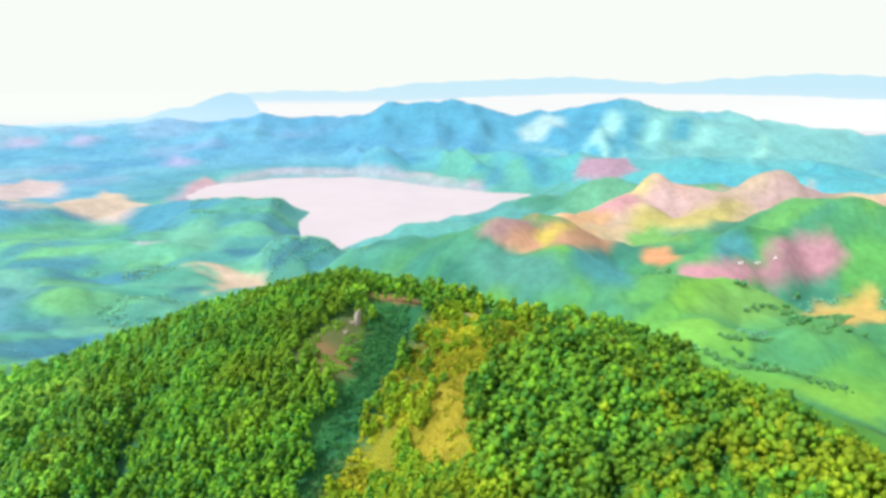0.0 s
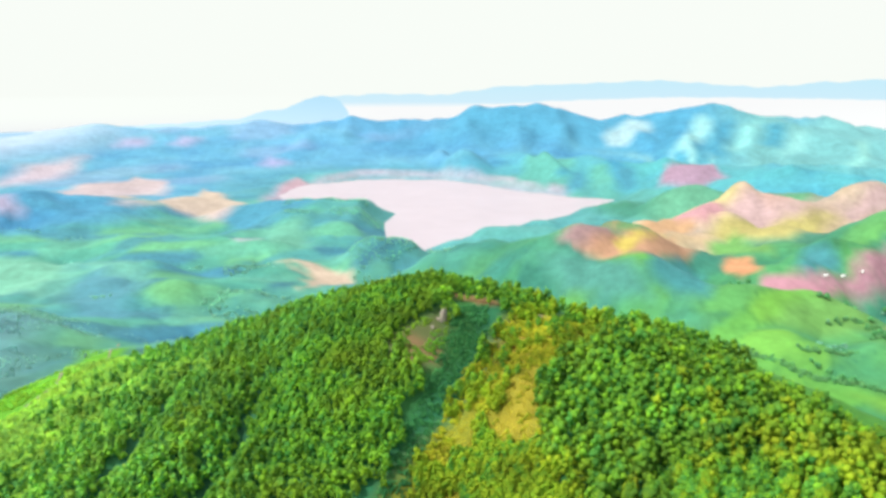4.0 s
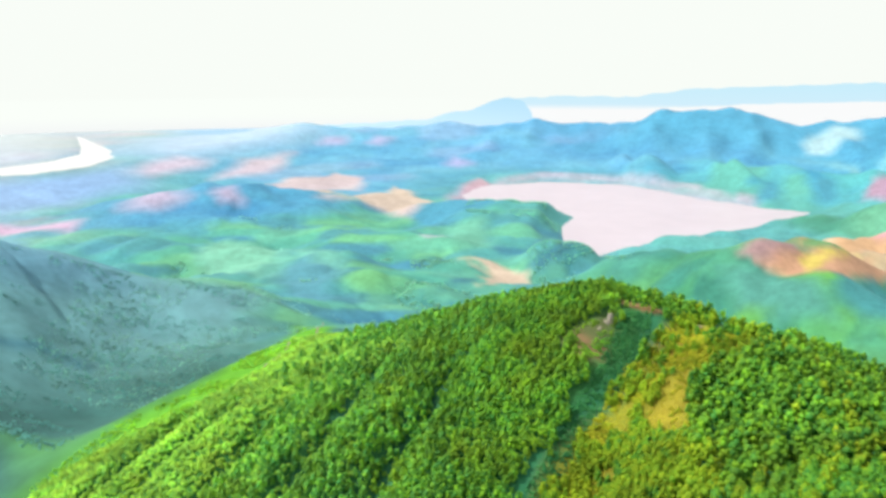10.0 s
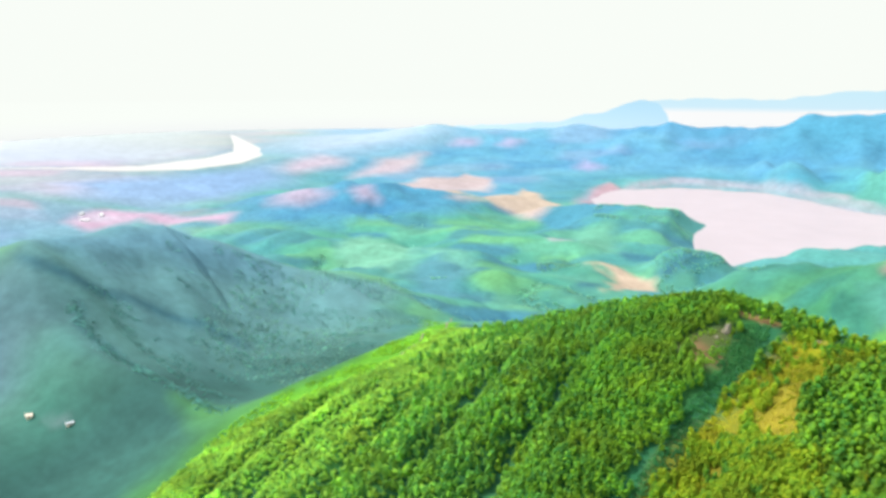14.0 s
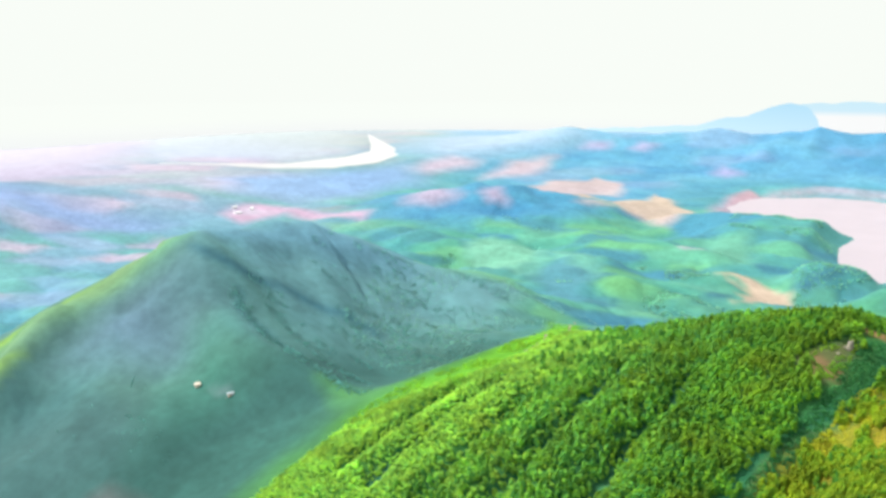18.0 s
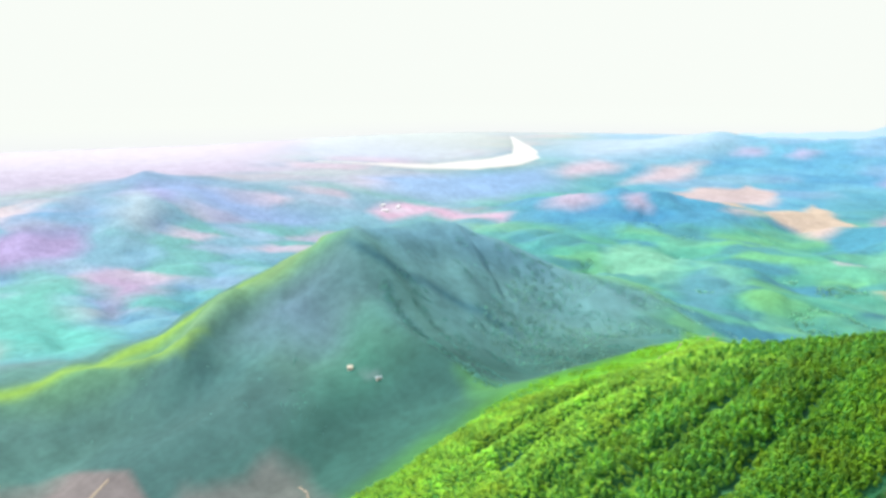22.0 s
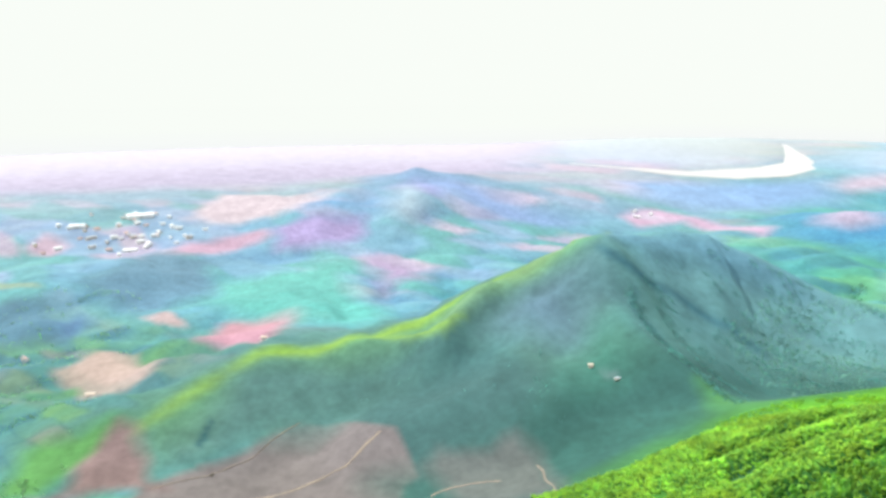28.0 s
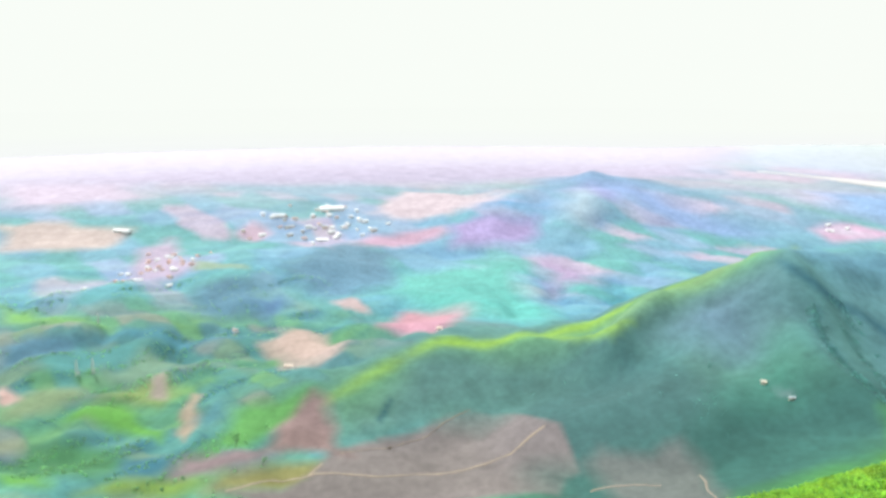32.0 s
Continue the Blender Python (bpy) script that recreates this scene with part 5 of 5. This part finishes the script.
mx, my = np.concatenate([dice.uniform(-1000, -100, 26000), dice.uniform(110, 700, 12000)]), np.concatenate([dice.uniform(480, 1330, 26000), dice.uniform(430, 860, 12000)])
m_hollow = folds_at(mx, my)
m_good = (m_hollow > 0.52) & (grain(mx, my, 45, 67) > -0.25) & (dice.uniform(0, 1, len(mx)) < 0.75)
mx, my = mx[m_good], my[m_good]
mz, m_shares = land(mx, my)
m_rgb = cover(mx, my, m_shares)
m_good = (m_rgb[:, 1] > 1.3 * m_rgb[:, 0]) & (mz > 3) & (inside(mx, my, [(-1000, 400), (-380, 400), (-400, 720), (-560, 800), (-1000, 720)]) < 0)
tagged(scatter("valley_groves", bushy, np.stack([mx, my, mz], -1)[m_good], dice.uniform(0.35, 0.85, m_good.sum()), grove_leaf), "blue-green groves in the folds of the valley", "trees", kind="stuff")

# single trees by the fields below the hill
FIELD_TREES = [(370, 725), (363, 700), (370, 700), (364, 676), (376, 721), (362, 720), (327, 777), (334, 775), (380, 834), (388, 828), (236, 830), (235, 794), (240, 777), (251, 780), (390, 662), (406, 661), (359, 713), (362, 694), (363, 674), (361, 660), (374, 757), (436, 857), (364, 742), (276, 611), (283, 602), (291, 598), (268, 616), (265, 623), (276, 598)]
field_leaf = leafy("field_tree_leaf", (0.10, 0.36, 0.14), (0.16, 0.46, 0.16))
field_kinds = []
for n, (tx, ty) in enumerate(FIELD_TREES):
    spot = on_land(np.array([(float(tx), float(ty))]))[0]
    size = dice.uniform(0.6, 1.1)
    if n < 3:
        root = tagged(new("field_tree"), "dark green broad-crowned tree standing by the fields", "tree", group="trees by the fields")
        tp, tf = trunk_shape(4.4, 0.28, 4)
        part("trunk", mesh_from("trunk", tp, tf), bark, root, "grey-brown trunk")
        cp, cf = crown_shape(26, 3.2, 4.6, 1.6, 40)
        part("crown", mesh_from("crown", cp, cf), field_leaf, root)
        root.matrix_basis = Matrix.Translation(spot)
        field_kinds.append(root)
    else:
        copy_thing(field_kinds[n % 3], Matrix.LocRotScale(Vector(spot), Euler((0, 0, dice.uniform(0, 6.28))), Vector((size, size, size * dice.uniform(0.85, 1.1)))))

# woods on the knolls by the lake
lakeside_leaf = leafy("lakeside_leaf", (0.24, 0.60, 0.46), (0.34, 0.72, 0.52))
for name, kind_of_cover, leaf_of, box_of, label in (
        ("lakeside_trees", "dark_wood", lakeside_leaf, (-570, -150, 1020, 1800), "dark blue-green woods on the knolls beside the reservoir"),):
    kx, ky = dice.uniform(box_of[0], box_of[1], 16000), dice.uniform(box_of[2], box_of[3], 16000)
    kz, k_shares = land(kx, ky)
    whole = sum(k_shares.values()) + 1e-4
    k_rgb = cover(kx, ky, k_shares)
    good = (k_shares[kind_of_cover] / whole > 0.6) & (kz > 8) & (k_rgb[:, 1] > 1.25 * k_rgb[:, 0])
    tagged(scatter(name, bushy, np.stack([kx, ky, kz], -1)[good], 0.42 * dice.uniform(0.7, 1.5, good.sum()), leaf_of), label, "trees", kind="stuff")

# ---- tracks ----
track_soil = material("pale_track_soil", (0.275, 0.23, 0.18), 0.95)
mottled(track_soil, track_soil.node_tree.nodes.new("ShaderNodeRGB").outputs[0], (14, 2.5), 0.14, bump=0.1, bump_size=0.8)
track_soil.node_tree.nodes["RGB"].outputs[0].default_value = (0.275, 0.23, 0.18, 1)


def track(name, label, width, *points):
    """A worn track laid over the ground along a line in the plan, uneven in width."""
    points = np.array(points, float)
    runs = np.concatenate([[0], np.cumsum(np.hypot(*np.diff(points, axis=0).T))])
    steps = np.linspace(0, runs[-1], max(int(runs[-1] / 3), 3))
    x, y = np.interp(steps, runs, points[:, 0]), np.interp(steps, runs, points[:, 1])
    x, y = x + 1.2 * grain(steps, x * 0, 16, 71), y + 1.2 * grain(steps, x * 0, 16, 72)
    ax, ay = np.gradient(x), np.gradient(y)
    size = np.hypot(ax, ay)
    half = 0.5 * width * (1 + 0.35 * grain(steps, x * 0, 9, 73))
    places = []
    for f in (-1.0, -0.4, 0.4, 1.0):
        px, py = x - ay / size * half * f, y + ax / size * half * f
        places.append(np.stack([px, py, land(px, py)[0] + (0.55 if abs(f) < 1 else 0.2)], -1))
    places, n = np.stack(places, 1).reshape(-1, 3), len(steps)
    faces = [(4 * k + j, 4 * k + 4 + j, 4 * k + 5 + j, 4 * k + 1 + j) for k in range(n - 1) for j in range(3)]
    ob = new(name, mesh_from(name, places, faces))
    ob.data.materials.append(track_soil)
    return tagged(ob, label, "track", kind="structure")


track("track", "pale tan dirt track across the bare field", 2.4, (-470, -377), (-489, -338), (-497, -296), (-487, -241), (-495, -197), (-492, -152), (-500, -103), (-532, -64))
track("track", "short pale track branching off the dirt track", 2.4, (-496, -303), (-504, -297), (-512, -291))
track("track", "pale worn path along the upper edge of the bare field", 0.9, (-528, -276), (-541, -224), (-560, -182), (-596, -135))
track("track", "pale dirt track on the green field", 1.8, (-421, -46), (-424, -38), (-425, -24), (-420, -5), (-408, 14))
track("track", "short pale worn path beside the field", 1.3, (-415, 51), (-399, 50), (-380, 43), (-363, 41), (-347, 35))
track("track", "dirt track over the grassy shoulder of the near hill", 1.6, (-266, 301), (-266, 332), (-425, 651))


# ---- houses, sheds and huts of the plain ----
def plaster(name, colour, amount=0.06):
    m = material(name, colour, 0.85)
    tone = m.node_tree.nodes.new("ShaderNodeRGB")
    tone.outputs[0].default_value = (*colour, 1)
    return mottled(m, tone.outputs[0], (6, 1.2), amount)


white_wall, cream_wall, pink_wall = plaster("white_limewash", (0.80, 0.80, 0.78)), plaster("cream_plaster", (0.72, 0.62, 0.52)), plaster("pink_plaster", (0.66, 0.50, 0.48))
pale_roof, clay_roof, grey_roof = plaster("pale_sheet_roof", (0.80, 0.82, 0.82)), plaster("weathered_clay_roof", (0.55, 0.38, 0.34), 0.15), plaster("grey_sheet_roof", (0.50, 0.55, 0.60), 0.1)
dark_wood, glass = plaster("dark_door_wood", (0.16, 0.10, 0.07)), material("window_glass", (0.12, 0.16, 0.20), 0.1)
frame_paint = plaster("window_frame_paint", (0.62, 0.60, 0.56))


def box_mesh(name, *boxes):
    """One mesh of bevelled boxes given by their middle and size."""
    bm = bmesh.new()
    for mid, size in boxes:
        made = bmesh.ops.create_cube(bm, size=1.0, matrix=Matrix.LocRotScale(Vector(mid), None, Vector(size)))
        bmesh.ops.bevel(bm, geom=list({e for v in made["verts"] for e in v.link_edges}), offset=min(size) * 0.12, segments=1, affect="EDGES")
    data = bpy.data.meshes.new(name)
    bm.to_mesh(data)
    bm.free()
    return data


def gable_mesh(name, length, depth, eaves, rise, over=0.5, thick=0.25):
    """A pitched roof of two slabs with overhanging eaves."""
    bm = bmesh.new()
    for side in (-1, 1):
        run = depth / 2 + over
        low = eaves - rise * over / (depth / 2)
        ring = []
        for ex in (-1, 1):
            for dz in (0.0, thick):
                ring.append((bm.verts.new((ex * (length / 2 + over), 0, eaves + rise + dz)), bm.verts.new((ex * (length / 2 + over), side * run, low + dz))))
        (a, b), (c, d), (e, f), (g, h) = ring
        for face in ((a, b, f, e), (c, d, h, g), (a, c, g, e), (b, d, h, f), (a, b, d, c), (e, f, h, g)):
            bm.faces.new(face)
    bmesh.ops.recalc_face_normals(bm, faces=bm.faces[:])
    data = bpy.data.meshes.new(name)
    bm.to_mesh(data)
    bm.free()
    return data


def wall_mesh(name, length, depth, eaves, rise):
    """Four walls with gable ends, sunk a little into the ground."""
    bm = bmesh.new()
    ends = []
    for ex in (-length / 2, length / 2):
        ends.append([bm.verts.new(p) for p in ((ex, -depth / 2, -1.5), (ex, depth / 2, -1.5), (ex, depth / 2, eaves), (ex, 0, eaves + rise), (ex, -depth / 2, eaves))])
    for k in range(5):
        m = (k + 1) % 5
        bm.faces.new((ends[0][k], ends[0][m], ends[1][m], ends[1][k]))
    bm.faces.new(ends[0])
    bm.faces.new(ends[1])
    bmesh.ops.recalc_face_normals(bm, faces=bm.faces[:])
    data = bpy.data.meshes.new(name)
    bm.to_mesh(data)
    bm.free()
    return data


def house(name, label, group, length, depth, eaves, rise, wall_mat, roof_mat, windows, at, turn=0.0, chimney=False):
    root = tagged(new(name), label, "house" if name.endswith("house") else "building", group=group)
    part("wall", wall_mesh("wall", length, depth, eaves, rise), wall_mat, root)
    roof = part("roof", gable_mesh("roof", length, depth, eaves, rise), roof_mat, root)
    if chimney:
        part("chimney", box_mesh("chimney", ((length * 0.28, 0.6, eaves + rise + 0.2), (0.8, 0.8, 1.6)), ((length * 0.28, 0.6, eaves + rise + 1.05), (1.0, 1.0, 0.2))), wall_mat, roof)
    part("door", box_mesh("door", ((0, -depth / 2 - 0.04, 1.05), (1.1 if length < 30 else 3.2, 0.1, 2.1 if length < 30 else 3.4))), dark_wood, root, "dark wooden door")
    for n in range(windows):
        for side in (-1, 1):
            wx_at = length * (-0.38 + 0.76 * (n + 0.5) / windows) + (1.3 if side < 0 and abs(-0.38 + 0.76 * (n + 0.5) / windows) < 0.05 else 0)
            frame_data = box_mesh("window", *[((wx_at + dx, side * (depth / 2 + 0.03), eaves * 0.58 + dz), (sx, 0.12, sz)) for dx, dz, sx, sz in ((-0.6, 0, 0.1, 1.3), (0.6, 0, 0.1, 1.3), (0, 0.65, 1.3, 0.1), (0, -0.65, 1.4, 0.14))])
            frame_part = part("window", frame_data, frame_paint, root)
            part("pane", box_mesh("pane", ((wx_at, side * (depth / 2 + 0.02), eaves * 0.58), (1.14, 0.05, 1.24))), glass, frame_part)
    root.matrix_basis = Matrix.LocRotScale(Vector((at[0], at[1], footing(at[0], at[1]))), Euler((0, 0, turn)), None)
    return root


def footing(x, y):
    return float(land(np.array([float(x)]), np.array([float(y)]))[0][0]) - 0.1


def settle(kinds_of, middle, spread_by, count, seed, turn=0.4, small=0.6, large=0.95):
    """Copies of a few houses about a middle, kept apart from one another."""
    own = np.random.default_rng(seed)
    spots = []
    while len(spots) < count:
        p = np.array(middle) + own.normal(0, 1, 2) * spread_by
        if all(np.hypot(*(p - q)) > 17 for q in spots):
            spots.append(p)
    for n, p in enumerate(spots):
        size = own.uniform(small, large)
        copy_thing(kinds_of[n % len(kinds_of)], Matrix.LocRotScale(Vector((p[0], p[1], footing(*p))), Euler((0, 0, turn + own.choice([0, 1.571]) + own.normal(0, 0.12))), Vector((size, size, size))))


TOWN, VILLAGE, WORKS = "houses of the town on the plain", "houses of the village", "buildings on the pink field"
town_kinds = [house("town_house", "white limewashed house with a pale sheet roof", TOWN, 15, 9, 5.6, 2.0, white_wall, pale_roof, 4, (-1760, -420), 0.3),
              house("town_house", "cream plastered house with a grey sheet roof", TOWN, 13, 8, 5.2, 1.9, cream_wall, grey_roof, 3, (-1700, -470), 1.9),
              house("town_house", "white house with a weathered clay roof and chimney", TOWN, 12, 8, 3.4, 2.4, white_wall, clay_roof, 3, (-1665, -330), 0.4, True)]
settle(town_kinds, (-1725, -420), (75, 90), 34, 11, small=0.75, large=1.2)
settle(town_kinds[:1], (-1640, -330), (55, 60), 10, 12)
house("factory_building", "long white factory hall with a bright pale roof", TOWN, 62, 28, 8, 3, white_wall, pale_roof, 10, (-1815, -376), 1.75)
house("warehouse_building", "white warehouse with a pale sheet roof beside the town", TOWN, 34, 15, 6, 2.2, white_wall, pale_roof, 6, (-1770, -512), 1.5)
house("warehouse_building", "white warehouse with a pale sheet roof at the town's edge", TOWN, 30, 14, 5.5, 2, white_wall, pale_roof, 6, (-1600, -384), 1.4)
village_kinds = [house("village_house", "pink plastered cottage with a weathered clay roof", VILLAGE, 12, 8, 3.2, 2.4, pink_wall, clay_roof, 3, (-1390, -690), 0.2),
                 house("village_house", "cream cottage with a clay roof and a chimney", VILLAGE, 11, 7.5, 3.0, 2.3, cream_wall, clay_roof, 3, (-1350, -720), 1.2, True),
                 house("village_house", "white cottage with a pale sheet roof", VILLAGE, 13, 8, 3.2, 2.0, white_wall, pale_roof, 3, (-1320, -660), 1.7)]
settle(village_kinds, (-1370, -695), (65, 42), 26, 21, 0.9)
settle(village_kinds[2:], (-1270, -740), (55, 30), 6, 22, 0.9)
house("warehouse_building", "long white shed beside the sandy fields by the village", VILLAGE, 44, 16, 5, 2, white_wall, pale_roof, 8, (-1680, -885), 1.2)
works_kind = house("works_building", "white low building with a pale roof on pink soil", WORKS, 19, 8, 3.4, 1.3, white_wall, pale_roof, 5, (-1612, 965), 2.4)
for at, turn in (((-1640, 930), 2.2), ((-1590, 905), 0.8)):
    copy_thing(works_kind, Matrix.LocRotScale(Vector((at[0], at[1], footing(*at))), Euler((0, 0, turn)), None))
for at, turn in (((369, 873), 0.2), ((396, 886), 0.5), ((418, 887), 1.0)):
    copy_thing(works_kind, Matrix.LocRotScale(Vector((at[0], at[1], footing(*at))), Euler((0, 0, turn)), Vector((0.32, 0.32, 0.32))))
LONE = "lone huts on the slopes"
house("hut", "small cream hut alone on the green slope", LONE, 4.4, 3.4, 2.2, 1.1, cream_wall, cream_wall, 1, (-508, 155), 0.9)
house("hut", "small low shed with a grey roof on the slope", LONE, 5, 2.6, 1.7, 0.6, cream_wall, grey_roof, 1, (-478, 168), 1.2)
house("farm_house", "small cream farmhouse on the tan field", LONE, 11, 5, 2.6, 1.5, cream_wall, cream_wall, 3, (-775, -358), 1.4)
house("farm_house", "cream farmhouse at the ridge's foot by the red field", LONE, 7, 5, 3.2, 1.5, cream_wall, cream_wall, 2, (-826, -152), 1.3)
house("farm_house", "pale farmhouse among trees beside the lane", LONE, 9, 7, 4.0, 2.0, white_wall, clay_roof, 2, (-978, -470), 0.7, True)

# ---- pylons in the valley ----
steel = plaster("pale_weathered_steel", (0.62, 0.63, 0.60))
POWER = "pylons of the line through the valley"


def bar_mesh(name, *runs, thick=0.3):
    """Square bars between pairs of points."""
    bm = bmesh.new()
    for a, b in runs:
        a, b = Vector(a), Vector(b)
        turn = (b - a).to_track_quat("Z", "Y")
        bmesh.ops.create_cube(bm, size=1.0, matrix=Matrix.LocRotScale((a + b) / 2, turn, Vector((thick, thick, (b - a).length))))
    data = bpy.data.meshes.new(name)
    bm.to_mesh(data)
    bm.free()
    return data


def pylon(at, height, turn, label):
    root = tagged(new("power_pylon"), label, "pylon", group=POWER)
    half = height * 0.09
    feet = ((-half, -half), (half, -half), (half, half), (-half, half))
    for px, py in feet:
        part("leg", bar_mesh("leg", ((px, py, -1.0), (px * 0.15, py * 0.15, height)), thick=0.42), steel, root)
    for low, high in ((0.05, 0.28), (0.28, 0.5), (0.5, 0.7), (0.7, 0.88)):
        runs = []
        for k in range(4):
            (ax, ay), (bx2, by2) = feet[k], feet[(k + 1) % 4]
            fa, fb = 1 - 0.85 * low, 1 - 0.85 * high
            runs += [((ax * fa, ay * fa, height * low), (bx2 * fb, by2 * fb, height * high)), ((bx2 * fa, by2 * fa, height * low), (ax * fb, ay * fb, height * high))]
        part("brace", bar_mesh("brace", *runs, thick=0.22), steel, root)
    for level, reach in ((0.74, 0.17), (0.86, 0.14), (0.97, 0.10)):
        arm = part("crossarm", bar_mesh("crossarm", ((-height * reach, 0, height * level), (height * reach, 0, height * level)), ((-height * reach, 0, height * level), (0, 0, height * (level + 0.04))), ((height * reach, 0, height * level), (0, 0, height * (level + 0.04))), thick=0.3), steel, root)
        for side in (-1, 1):
            part("insulator", bar_mesh("insulator", ((side * height * reach, 0, height * level), (side * height * reach, 0, height * (level - 0.06))), thick=0.28), pale_roof, arm, "pale glass insulator string")
    root.matrix_basis = Matrix.LocRotScale(Vector((at[0], at[1], footing(*at))), Euler((0, 0, turn)), None)


pylon((-930, -662), 17, 0.5, "pale steel lattice pylon on the bright green ridge")
pylon((-956, -467), 15, 0.5, "small pale steel pylon beside the fields")
pylon((-767, -629), 22, 0.6, "tall pale steel lattice pylon among hedges")
pylon((-775, -612), 22, 0.6, "tall pale steel lattice pylon standing beside another")

# ---- boulders on the bare patch and at the top of the dry spur ----
stone = plaster("weathered_pale_stone", (0.34, 0.30, 0.25), 0.2)
brown_stone = plaster("lichened_brown_stone", (0.26, 0.22, 0.13), 0.2)


def boulder_mesh(wide, tall):
    bm = bmesh.new()
    bmesh.ops.create_icosphere(bm, subdivisions=2, radius=1.0)
    for v in bm.verts:
        push = 1 + 0.28 * float(grain(np.array([v.co.x * 2 + wide * 9]), np.array([v.co.y * 2 + v.co.z * 3]), 1.0, 75)[0])
        v.co = Vector((v.co.x * wide * push, v.co.y * wide * 0.8 * push, max(v.co.z, -0.5) * tall * push))
    data = bpy.data.meshes.new("boulder")
    bm.to_mesh(data)
    bm.free()
    return data


spire = new("rock_spire", boulder_mesh(1.5, 5.0))
spire.data.materials.append(stone)
spire.matrix_basis = Matrix.LocRotScale(Vector((-32.5, 262, footing(-32.5, 262) + 1.5)), Euler((0.1, 0, 0.6)), None)
tagged(spire, "pale upright rock standing at the edge of the ravine", "rock")
for name_of, mat, middle, spread_by, count, sizes, group in (
        ("pale weathered boulder half sunk in the bare slope", stone, (-34, 261), (4.0, 5.0), 6, (0.5, 1.2), "boulders on the bare patch"),
        ("brown lichened boulder among dry shrubs on the crest", brown_stone, (12, 276), (9.0, 4.0), 14, (0.7, 1.5), "boulders at the spur's top")):
    for n in range(count):
        bx_at, by_at = middle[0] + dice.normal(0, 0.6) * spread_by[0], middle[1] + dice.normal(0, 0.6) * spread_by[1]
        size = dice.uniform(*sizes)
        rock = new("boulder", boulder_mesh(size, size * dice.uniform(0.5, 0.9)))
        rock.data.materials.append(mat)
        rock.matrix_basis = Matrix.LocRotScale(Vector((bx_at, by_at, footing(bx_at, by_at) + size * 0.15)), Euler((0, 0, dice.uniform(0, 6.28))), None)
        tagged(rock, name_of, "boulder", group=group)
